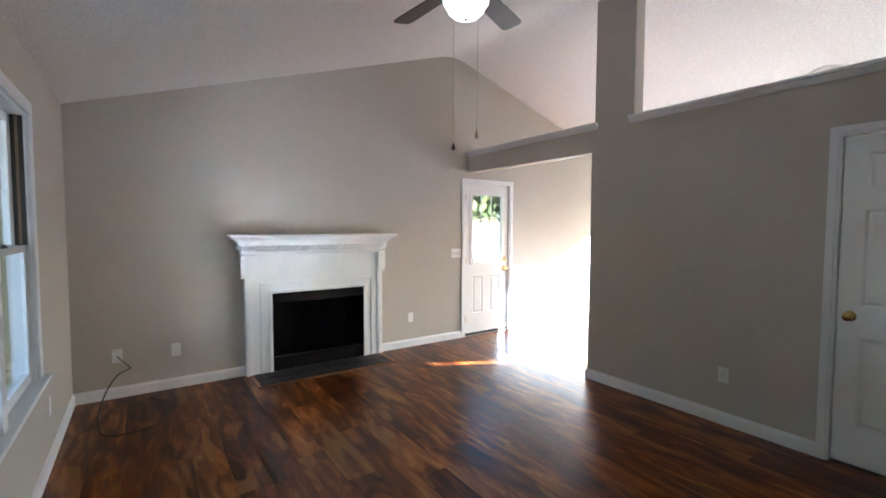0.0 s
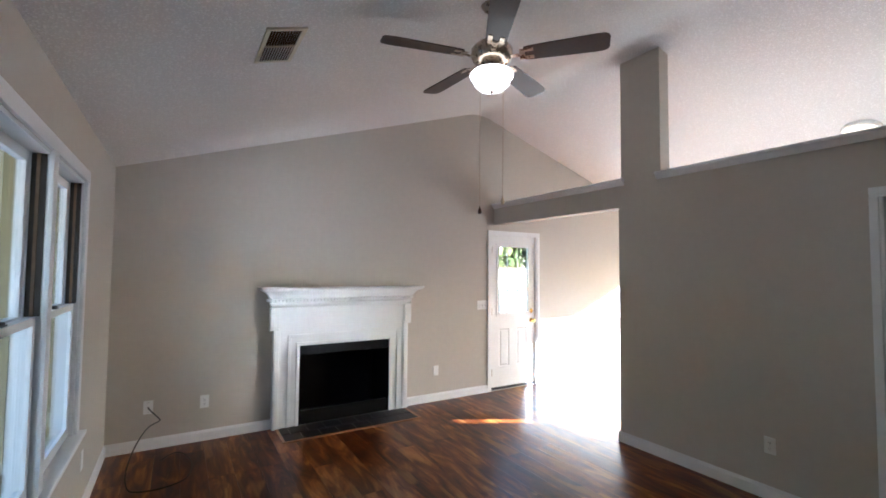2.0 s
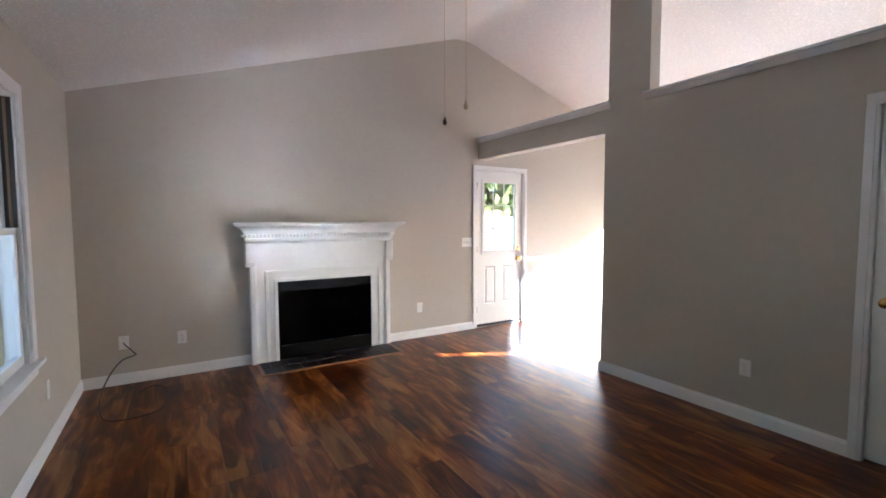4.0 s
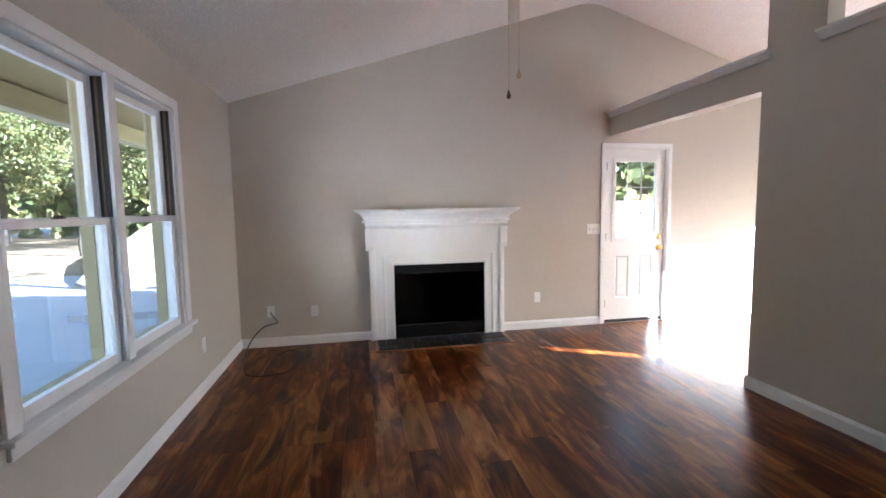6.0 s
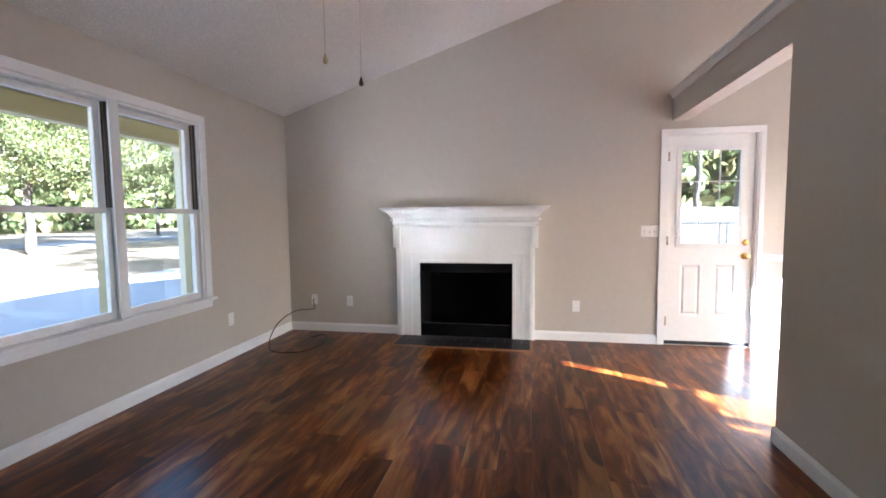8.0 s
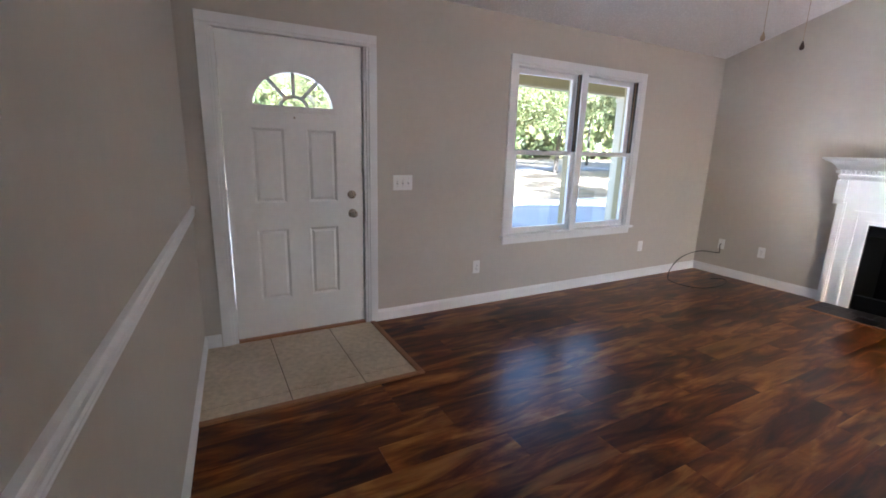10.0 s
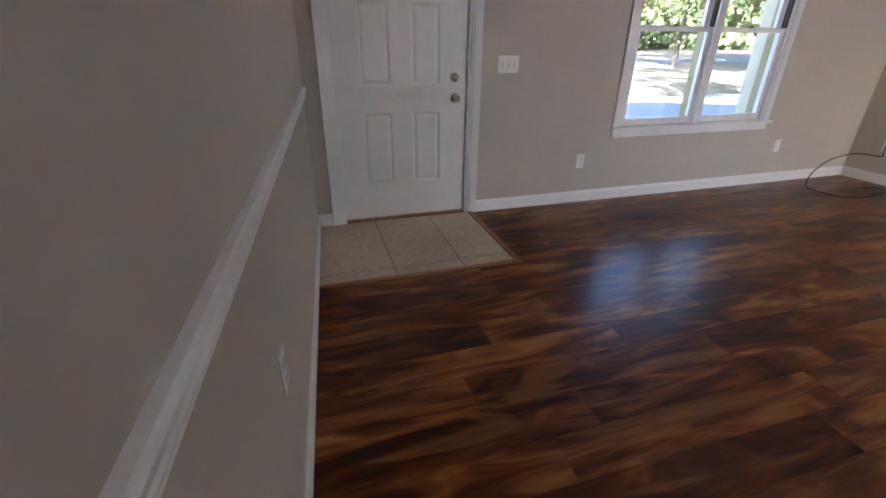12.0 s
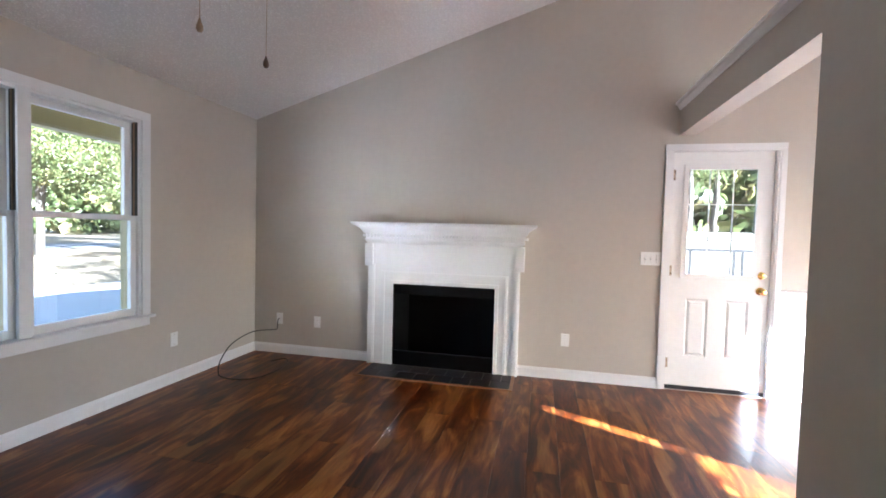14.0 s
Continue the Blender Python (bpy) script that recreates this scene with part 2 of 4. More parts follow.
BULB = emit_mat("lit_frosted_glass_bowl", (1.0, 0.92, 0.80), 0.2)
DOME = emit_mat("lit_ceiling_dome_glass", (1.0, 0.80, 0.5), 0.075)

# ---- builders ----


def mesh(bm, name, material):
    me = bpy.data.meshes.new(name)
    bmesh.ops.recalc_face_normals(bm, faces=bm.faces)
    bm.to_mesh(me)
    bm.free()
    me.materials.append(material)
    return me


def part(name, bm, material, parent=None, label="", smooth=False):
    me = mesh(bm, name, material)
    if smooth:
        me.polygons.foreach_set("use_smooth", [True] * len(me.polygons))
        me.set_sharp_from_angle(angle=radians(40))
    ob = new(name, me)
    if parent is not None:
        ob.parent = parent
    if label:
        ob["label"] = label
    return ob


def thing(name, label, category, x=0, y=0, z=0, rx=0, ry=0, rz=0, group="", kind=""):
    ob = new(name)
    ob.empty_display_size = 0.1
    ob.matrix_world = pose(x, y, z, rx, ry, rz)
    return tagged(ob, label, category, group, kind)


def box(bm, x0, x1, y0, y1, z0, z1, bevel=0.0):
    g = bmesh.ops.create_cube(bm, size=1.0, matrix=Matrix.LocRotScale(((x0 + x1) / 2, (y0 + y1) / 2, (z0 + z1) / 2), None, (abs(x1 - x0), abs(y1 - y0), abs(z1 - z0))))
    if bevel:
        es = list({e for v in g["verts"] for e in v.link_edges})
        bmesh.ops.bevel(bm, geom=es, offset=bevel, segments=2, profile=0.6, affect="EDGES")
    return bm


def boxes(*bs, bevel=0.0):
    bm = bmesh.new()
    for b in bs:
        box(bm, *b, bevel=bevel)
    return bm


def prism(pts, axis, a, b):
    """A profile (two coordinates a point) drawn along the axis 'x', 'y' or 'z' from a to b."""
    bm = bmesh.new()

    def at(p, k):
        return {"x": (k, p[0], p[1]), "y": (p[0], k, p[1]), "z": (p[0], p[1], k)}[axis]

    v0 = [bm.verts.new(at(p, a)) for p in pts]
    v1 = [bm.verts.new(at(p, b)) for p in pts]
    n = len(pts)
    bm.faces.new(v0)
    bm.faces.new(v1[::-1])
    for i in range(n):
        bm.faces.new((v0[i], v1[i], v1[(i + 1) % n], v0[(i + 1) % n]))
    return bm


def lathe(profile, segs=32, at=(0, 0, 0)):
    """Rings of (radius, z) turned about the z axis."""
    bm = bmesh.new()
    rings = []
    for r, z in profile:
        if r < 1e-5:
            rings.append([bm.verts.new((at[0], at[1], at[2] + z))])
        else:
            rings.append([bm.verts.new((at[0] + r * math.cos(2 * math.pi * k / segs), at[1] + r * math.sin(2 * math.pi * k / segs), at[2] + z)) for k in range(segs)])
    for a, b in zip(rings, rings[1:]):
        for k in range(segs):
            k2 = (k + 1) % segs
            if len(a) == 1 and len(b) > 1:
                bm.faces.new((a[0], b[k], b[k2]))
            elif len(b) == 1 and len(a) > 1:
                bm.faces.new((a[k], a[k2], b[0]))
            elif len(a) > 1:
                bm.faces.new((a[k], a[k2], b[k2], b[k]))
    return bm


def tube(points, r, segs=8, rounds=6):
    """A round tube along a smoothed line of points."""
    ps = [Vector(p) for p in points]
    line = []
    for i in range(len(ps) - 1):
        p0, p1, p2, p3 = ps[max(i - 1, 0)], ps[i], ps[i + 1], ps[min(i + 2, len(ps) - 1)]
        for k in range(rounds):
            t = k / rounds
            line.append(0.5 * (2 * p1 + (p2 - p0) * t + (2 * p0 - 5 * p1 + 4 * p2 - p3) * t * t + (3 * p1 - p0 - 3 * p2 + p3) * t ** 3))
    line.append(ps[-1])
    bm = bmesh.new()
    rings = []
    side = None
    for i, p in enumerate(line):
        d = (line[min(i + 1, len(line) - 1)] - line[max(i - 1, 0)]).normalized()
        if side is None:
            side = d.orthogonal().normalized()
        side = (side - d * side.dot(d)).normalized()
        up = d.cross(side)
        rings.append([bm.verts.new(p + r * (side * math.cos(a) + up * math.sin(a))) for a in (2 * math.pi * k / segs for k in range(segs))])
    for a, b in zip(rings, rings[1:]):
        for k in range(segs):
            bm.faces.new((a[k], a[(k + 1) % segs], b[(k + 1) % segs], b[k]))
    bm.faces.new(rings[0])
    bm.faces.new(rings[-1])
    return bm


def holed_wall(axis, plane0, plane1, u0, u1, z0, z1, holes):
    """A wall slab between two planes of 'x' or 'y', from u0 to u1 along the other axis, with holes (ua, ub, za, zb) right through."""
    us = sorted({u0, u1, *[h[0] for h in holes], *[h[1] for h in holes]})
    zs = sorted({z0, z1, *[h[2] for h in holes], *[h[3] for h in holes]})
    bm = bmesh.new()

    def solid(i, j):
        if not (0 <= i < len(us) - 1 and 0 <= j < len(zs) - 1):
            return False
        cu, cz = (us[i] + us[i + 1]) / 2, (zs[j] + zs[j + 1]) / 2
        return not any(h[0] < cu < h[1] and h[2] < cz < h[3] for h in holes)

    cache = {}

    def v(u, z, p):
        k = (round(u, 5), round(z, 5), round(p, 5))
        if k not in cache:
            cache[k] = bm.verts.new((p, u, z) if axis == "x" else (u, p, z))
        return cache[k]

    for i in range(len(us) - 1):
        for j in range(len(zs) - 1):
            if not solid(i, j):
                continue
            a, b, c, d = us[i], us[i + 1], zs[j], zs[j + 1]
            for p in (plane0, plane1):
                bm.faces.new((v(a, c, p), v(b, c, p), v(b, d, p), v(a, d, p)))
            for di, dj, q in ((-1, 0, ((a, c), (a, d))), (1, 0, ((b, c), (b, d))), (0, -1, ((a, c), (b, c))), (0, 1, ((a, d), (b, d)))):
                if not solid(i + di, j + dj):
                    (ua, za), (ub, zb) = q
                    bm.faces.new((v(ua, za, plane0), v(ub, zb, plane0), v(ub, zb, plane1), v(ua, za, plane1)))
    return bm


def join(bm, other):
    me = bpy.data.meshes.new("tmp")
    other.to_mesh(me)
    other.free()
    bm.from_mesh(me)
    bpy.data.meshes.remove(me)
    return bm


def structure(name, bm, material, label, category):
    return tagged(part(name, bm, material), label, category, kind="structure")


# ---- plan ----
W, N, E0, E1, FAR = -0.65, 4.90, 3.42, 3.55, 7.30      # west, north, partition faces, far east wall
RIDGE_X, RIDGE_Z, EAVE_Z, SL, SR = 3.18, 3.65, 2.44, 0.316, 0.32
S0, SK = -0.485, -0.062                                  # south wall: y at the west wall, and its skew
WT = 0.16


def south(x):
    return S0 + SK * (x - W)


def ceil_z(x):
    return RIDGE_Z - SL * (RIDGE_X - x) if x < RIDGE_X else RIDGE_Z - SR * (x - RIDGE_X)


# north wall with the back door's opening, and its gable
bm = holed_wall("y", N, N + WT, W - WT, FAR + WT, -0.3, 2.2, [(3.375, 4.165, 0.0, 2.055), (0.913, 1.900, 0.0, 0.800)])
join(bm, prism([(W - WT, 2.2), (FAR + WT, 2.2), (FAR + WT, ceil_z(FAR + WT)), (RIDGE_X, RIDGE_Z), (W - WT, ceil_z(W - WT))], "y", N, N + WT))
structure("wall_north", bm, WALL, "greige painted gable wall behind the fireplace", "wall")
# west wall: window and front door openings
bm = holed_wall("x", W - WT, W, south(W) - 0.3, N, -0.3, EAVE_Z, [(-0.305, 0.665, 0.0, 2.05), (1.985, 3.54, 0.60, 2.085)])
structure("wall_west", bm, WALL, "greige painted front wall with window and door", "wall")
# partition: solid lower wall, beam over the passage, post
bm = holed_wall("x", E0, E1, -0.8, 2.965, -0.05, 2.405, [(0.365, 1.135, 0.0, 2.045)])
structure("wall_east", bm, WALL, "greige painted partition wall with a closet door", "wall")
structure("beam", boxes((E0, E1, 2.965, N, 2.185, 2.405)), WALL, "greige painted header beam over the passage", "beam")
bm = prism([(E0, 2.405), (E1, 2.405), (E1, ceil_z(E1) + 0.02), (E0, ceil_z(E0) + 0.02)], "y", 2.535, 2.935)
structure("post", bm, WALL, "greige painted post between the open clerestories", "post")
# south wall, skewed slightly
ang = math.degrees(math.atan(SK))
bm = prism([(-WT, -0.3), (FAR + WT - W, -0.3), (FAR + WT - W, ceil_z(FAR + WT)), (RIDGE_X - W, RIDGE_Z), (-WT, ceil_z(W - WT))], "y", -WT, 0.0)
ob = structure("wall_south", bm, WALL, "greige painted wall with a white chair rail", "wall")
ob.matrix_world = pose(W, S0, 0, 0, 0, ang)
# far room
# unseen outer wall; its openings are made up to shape the sun patches
bm = holed_wall("x", FAR, FAR + 0.06, -1.15, N, -0.3, ceil_z(FAR), [(3.09, 4.78, 0.0, 1.885), (-0.75, 0.98, 0.02, 1.67), (1.085, 1.51, 0.02, 1.67), (1.40, 1.54, 1.69, 2.045)])
structure("wall_far_east", bm, WALL, "greige painted outer wall out of view, openings shaped for the sun patches", "wall")
# ceiling: two slopes, one mesh
t = 0.14
ext_w, ext_e = W - 1.22, FAR + 0.3
bm = prism([(W - WT, ceil_z(W - WT)), *[(RIDGE_X + 0.20 * k / 6, RIDGE_Z - 0.5 * SL * 0.20 * (1 + (k / 6) ** 2)) for k in range(-6, 7)], (FAR + WT, ceil_z(FAR + WT)), (FAR + WT, ceil_z(FAR + WT) + t), (RIDGE_X, RIDGE_Z + t), (W - WT, ceil_z(W - WT) + t)], "y", -1.3, N + WT)
structure("ceiling", bm, CEIL, "off-white popcorn-textured vaulted ceiling", "ceiling")
bm = prism([(ext_w, ceil_z(ext_w) + t + 0.02), (RIDGE_X, RIDGE_Z + t + 0.02), (ext_e, ceil_z(ext_e) + t + 0.02), (ext_e, ceil_z(ext_e) + t + 0.14), (RIDGE_X, RIDGE_Z + t + 0.14), (ext_w, ceil_z(ext_w) + t + 0.14)], "y", -1.5, N + 0.5)
structure("roof", bm, ROOFM, "grey asphalt shingle gable roof", "roof")

# ---- trim ----
BASE_H, BASE_T = 0.095, 0.014
PROFILE = [(0, 0), (BASE_T, 0), (BASE_T, BASE_H - 0.022), (BASE_T - 0.005, BASE_H - 0.012), (0.004, BASE_H), (0, BASE_H)]


def base_run(bm, axis, plane, side, a, b, prof=PROFILE):
    """A moulding along a wall: side is +1 or -1, the way it stands out of the plane."""
    return join(bm, prism([(plane + side * p, z) for p, z in prof], axis, a, b))


def shift(prof, z):
    return [(p, q + z) for p, q in prof]


bm = bmesh.new()
base_run(bm, "x", N, -1, W, 0.662)
base_run(bm, "x", N, -1, 2.124, 3.318)
base_run(bm, "x", N, -1, 4.226, FAR)
structure("baseboard", bm, TRIM, "white painted baseboard along the fireplace wall", "baseboard")
bm = bmesh.new()
base_run(bm, "y", W, 1, 0.742, N - BASE_T)
base_run(bm, "y", W, 1, south(W), -0.385)
structure("baseboard", bm, TRIM, "white painted baseboard along the window wall", "baseboard")
bm = bmesh.new()
base_run(bm, "y", E0, -1, 1.196, 2.965 + BASE_T)
base_run(bm, "y", E0, -1, -0.75, 0.304)
base_run(bm, "x", 2.965, 1, E0 - BASE_T, E1)
structure("baseboard", bm, TRIM, "white painted baseboard along the partition", "baseboard")
# south wall: baseboard and chair rail, on the wall's own skewed line
bm = bmesh.new()
base_run(bm, "x", 0, 1, 0.0, 4.05)
ob = structure("baseboard", bm, TRIM, "white painted baseboard along the rail wall", "baseboard")
ob.matrix_world = pose(W, S0, 0, 0, 0, ang)
RAIL = [(0, 0), (0.008, 0.001), (0.011, 0.008), (0.008, 0.014), (0.013, 0.018), (0.015, 0.026), (0.011, 0.030), (0.013, 0.040), (0.013, 0.048), (0.018, 0.052), (0.022, 0.060), (0.017, 0.064), (0.015, 0.070), (0, 0.072)]
bm = bmesh.new()
base_run(bm, "x", 0, 1, 0.0, 4.05, shift(RAIL, 0.908))
ob = structure("chair_rail", bm, TRIM, "white painted moulded chair rail", "chair rail")
ob.matrix_world = pose(W, S0, 0, 0, 0, ang)
bm = bmesh.new()
base_run(bm, "x", N, -1, 4.226, FAR, shift(RAIL, 0.835))
structure("chair_rail", bm, TRIM, "white painted chair rail beside the back door", "chair rail")
# ledge caps over the partition: shelf board with a cove under each edge
CAP = [(E0 - 0.045, 2.455), (E0 - 0.045, 2.437), (E0 - 0.030, 2.432), (E0 - 0.012, 2.398), (E0 - 0.003, 2.392), (E0 - 0.003, 2.407), (E1 + 0.003, 2.407), (E1 + 0.003, 2.392), (E1 + 0.012, 2.398), (E1 + 0.030, 2.432), (E1 + 0.045, 2.437), (E1 + 0.045, 2.455)]
structure("ledge_cap", prism(CAP, "y", 2.90, N), TRIM, "white painted ledge cap on the header beam", "ledge")
structure("ledge_cap", prism(CAP, "y", -0.72, 2.57), TRIM, "white painted ledge cap on the partition wall", "ledge")


def casing(bm, axis, plane, side, a, b, top, w=0.062, th=0.017, z0=0.0):
    """Door casing of two legs and a head round a - b, with a stepped face."""
    def piece(u0, u1, za, zb, inner):
        for d, c in ((th * 0.62, 0.0), (th, 0.018)):
            lo, hi = u0, u1
            zt = zb
            if inner == "l":
                hi = u1 - c
            elif inner == "r":
                lo = u0 + c
            else:
                za = za + c
            p0, p1 = sorted((plane, plane + side * d))
            if axis == "y":
                box(bm, lo, hi, p0, p1, za, zt, bevel=0.003)
            else:
                box(bm, p0, p1, lo, hi, za, zt, bevel=0.003)
    piece(a - w, a, z0, top, "l")
    piece(b, b + w, z0, top, "r")
    piece(a - w, b + w, top, top + w, "h")
    return bm


structure("door_trim", casing(bmesh.new(), "y", N, -1, 3.378, 4.162, 2.045), TRIM, "white painted casing round the back door", "door casing")
structure("door_trim", casing(bmesh.new(), "x", W, 1, -0.302, 0.662, 2.045, w=0.078, th=0.02), TRIM, "white painted casing round the front door", "door casing")
structure("door_trim", casing(bmesh.new(), "x", E0, -1, 0.368, 1.132, 2.04), TRIM, "white painted casing round the closet door", "door casing")


# ---- doors ----


def panel_door(name, label, width, height, panels, thick=0.042, glass=None):
    """A door leaf in its own x-z plane, hinge at x = 0, front at y = 0 facing -y; panels are raised fields in sunk frames."""
    d = thing(name, label, "door")
    d["kind"] = "structure"
    holes = [p for p in panels] + ([glass] if glass else [])
    bm = holed_wall("y", 0.0, thick, 0.0, width, 0.012, height, holes)
    part("leaf", bm, DOORW, d)
    for (a, b, c, e) in panels:
        bm = boxes((a - 0.001, b + 0.001, 0.0145, thick - 0.012, c - 0.001, e + 0.001))
        g = 0.034
        for (o, y0) in ((0.0, 0.0),):
            v = [(a, c), (b, c), (b, e), (a, e)]
            vi = [(a + g, c + g), (b - g, c + g), (b - g, e - g), (a + g, e - g)]
            vm = [(a + g * 0.45, c + g * 0.45), (b - g * 0.45, c + g * 0.45), (b - g * 0.45, e - g * 0.45), (a + g * 0.45, e - g * 0.45)]
            A = [bm.verts.new((p[0], 0.0, p[1])) for p in v]
            M = [bm.verts.new((p[0], 0.0095, p[1])) for p in vm]
            B = [bm.verts.new((p[0], 0.002, p[1])) for p in vi]
            for k in range(4):
                k2 = (k + 1) % 4
                bm.faces.new((A[k], A[k2], M[k2], M[k]))
                bm.faces.new((M[k], M[k2], B[k2], B[k]))
            bm.faces.new(B)
        part("panel", bm, DOORW, d)
    return d


def knob(parent, name, x, z, material, r=0.027, y=0.0, label=""):
    k = part(name, lathe([(0.0, 0.0), (0.031, 0.0), (0.033, 0.004), (0.028, 0.008), (0.013, 0.010), (0.011, 0.028), (r * 0.8, 0.036), (r, 0.047), (r * 0.92, 0.058), (r * 0.5, 0.064), (0, 0.065)], 24), material, parent, label, smooth=True)
    k.matrix_local = pose(x, y, z, 90, 0, 0)
    return k


def deadbolt(parent, x, z, material, label=""):
    k = part("deadbolt", lathe([(0.0, 0.0), (0.031, 0.0), (0.031, 0.008), (0.024, 0.014), (0.010, 0.015), (0, 0.015)], 24), material, parent, label, smooth=True)
    k.matrix_local = pose(x, 0, z, 90, 0, 0)
    t = part("thumb_turn", boxes((-0.005, 0.005, -0.015, 0.015, 0.015, 0.028), bevel=0.002), material, k)
    return k


def hinge(parent, x, z, material, label=""):
    bm = lathe([(0.0, -0.045), (0.0055, -0.045), (0.0055, 0.045), (0.0, 0.045)], 10)
    box(bm, -0.016, 0.016, 0.003, 0.006, -0.043, 0.043)
    h = part("hinge", bm, material, parent, label)
    h.matrix_local = pose(x, -0.006, z)
    return h


# back door: half-light with a 3 x 3 grille, hinged at its west side
bw = 0.762
ga, gb, gc, ge = 0.115, 0.655, 0.985, 1.895
door = panel_door("door_back", "white half-glazed back door with brass knob, closed", bw, 2.032, [(0.140, 0.315, 0.285, 0.785), (0.445, 0.620, 0.285, 0.785)], glass=(ga, gb, gc, ge))
door.matrix_world = pose(3.389, N + 0.020, 0.012)
fr = [(ga - 0.03, ga + 0.012, -0.010, 0.004, gc - 0.03, ge + 0.03), (gb - 0.012, gb + 0.03, -0.010, 0.004, gc - 0.03, ge + 0.03), (ga + 0.012, gb - 0.012, -0.010, 0.004, gc - 0.03, gc + 0.012), (ga + 0.012, gb - 0.012, -0.010, 0.004, ge - 0.012, ge + 0.03)]
part("glazing_frame", boxes(*fr, bevel=0.003), DOORW, door)
for k in range(2):
    x = ga + (gb - ga) * (k + 1) / 3
    part("muntin", boxes((x - 0.004, x + 0.004, 0.016, 0.026, gc, ge)), TRIM, door)
    z = gc + (ge - gc) * (k + 1) / 3
    part("muntin", boxes((ga, gb, 0.0165, 0.0255, z - 0.004, z + 0.004)), TRIM, door)
pane = part("pane", boxes((ga, gb, 0.029, 0.033, gc, ge)), GLASS, door, "clear glass pane")
pane.visible_shadow = False
knob(door, "knob", bw - 0.062, 0.875, BRASS, label="polished brass knob")
deadbolt(door, bw - 0.062, 1.005, BRASS, "polished brass deadbolt")
for z in (0.22, 1.02, 1.84):
    hinge(door, 0.004, z, BRONZE, "tarnished steel hinge")
part("door_sweep", boxes((0, bw, -0.006, 0.03, -0.009, 0.026)), SWEEP_GAP, door, "dark rubber door sweep")
structure("door_jamb", boxes((3.375, 3.387, N, N + WT, 0, 2.046), (4.153, 4.165, N, N + WT, 0, 2.046), (3.375, 4.165, N, N + WT, 2.046, 2.055), (3.375, 4.165, N + 0.005, N + WT + 0.03, -0.03, 0.002)), TRIM, "white painted jamb of the back door", "door jamb")

# front door: four raised panels and a sunburst fanlight, hinged at its south side; x runs north
fw = 0.914
fx = [0.165, 0.372, 0.518, 0.722]
door = panel_door("door_front", "white front door with four panels and a fanlight, closed", fw, 2.032, [(fx[0], fx[1], 0.275, 0.78), (fx[2], fx[3], 0.275, 0.78), (fx[0], fx[1], 0.965, 1.46), (fx[2], fx[3], 0.965, 1.46)])
door.matrix_world = pose(W - 0.022, -0.276, 0.012, 0, 0, 90)
FC, FR_X, FR_Z, FB = 0.445, 0.262, 0.225, 1.600


def arch(a, b, n=28, c=FC, base=FB):
    return [(c + a * math.cos(math.pi * k / n), base + b * math.sin(math.pi * k / n)) for k in range(n + 1)]


def arch_band(a0, b0, a1, b1, y0, y1, base_in=0.0):
    """A half-oval ring in the door's plane with a straight foot."""
    bm = bmesh.new()
    o, i = arch(a1, b1), arch(a0, b0)
    for k in range(len(o) - 1):
        quad = (o[k], o[k + 1], i[k + 1], i[k])
        f = [bm.verts.new((p[0], y0, p[1])) for p in quad]
        g = [bm.verts.new((p[0], y1, p[1])) for p in quad]
        bm.faces.new(f)
        bm.faces.new(g)
        bm.faces.new((f[0], f[1], g[1], g[0]))
        bm.faces.new((f[2], f[3], g[3], g[2]))
    bmesh.ops.remove_doubles(bm, verts=bm.verts, dist=1e-5)
    return bm


# the leaf gets its half-oval hole by a new top section
leaf = [c for c in door.children if c.name.startswith("leaf")][0]
bm = bmesh.new()
bm.from_mesh(leaf.data)
cut = [f for f in bm.faces if f.calc_center_median().z > 1.47 and abs(f.normal.y) > 0.9 and len(f.verts) == 4 and f.calc_area() > 0.02]
bmesh.ops.delete(bm, geom=cut, context="FACES")
for y in (0.0, 0.042):
    o = arch(FR_X, FR_Z)
    zs0, zs1 = 1.46, 2.032
    left, right = [(0, zs0), (0, FB), (0, zs1)], [(fw, zs0), (fw, FB), (fw, zs1)]
    vb = [bm.verts.new((p[0], y, p[1])) for p in ((0, zs0), (fw, zs0), (fw, FB), (FC + FR_X, FB), (FC - FR_X, FB), (0, FB))]
    bm.faces.new(vb)
    va = [bm.verts.new((p[0], y, p[1])) for p in o]
    mid = len(o) // 2
    tr, tl, tm = bm.verts.new((fw, y, zs1)), bm.verts.new((0, y, zs1)), bm.verts.new((FC, y, zs1))
    br, bl = bm.verts.new((fw, y, FB)), bm.verts.new((0, y, FB))
    bm.faces.new([br, tr, tm] + [va[k] for k in range(mid, -1, -1)])
    bm.faces.new([bl] + [va[k] for k in range(len(o) - 1, mid - 1, -1)] + [tm, tl])
me = leaf.data
bmesh.ops.recalc_face_normals(bm, faces=bm.faces)
bm.to_mesh(me)
bm.free()
bm = arch_band(FR_X - 0.006, FR_Z - 0.006, FR_X + 0.036, FR_Z + 0.038, -0.016, 0.045)
box(bm, FC - FR_X - 0.036, FC + FR_X + 0.036, -0.016, 0.045, FB - 0.030, FB + 0.006)
part("fanlight_frame", bm, DOORW, door)
hub = arch_band(0.074, 0.058, 0.096, 0.078, -0.004, 0.012)
part("fanlight_hub", hub, DOORW, door)
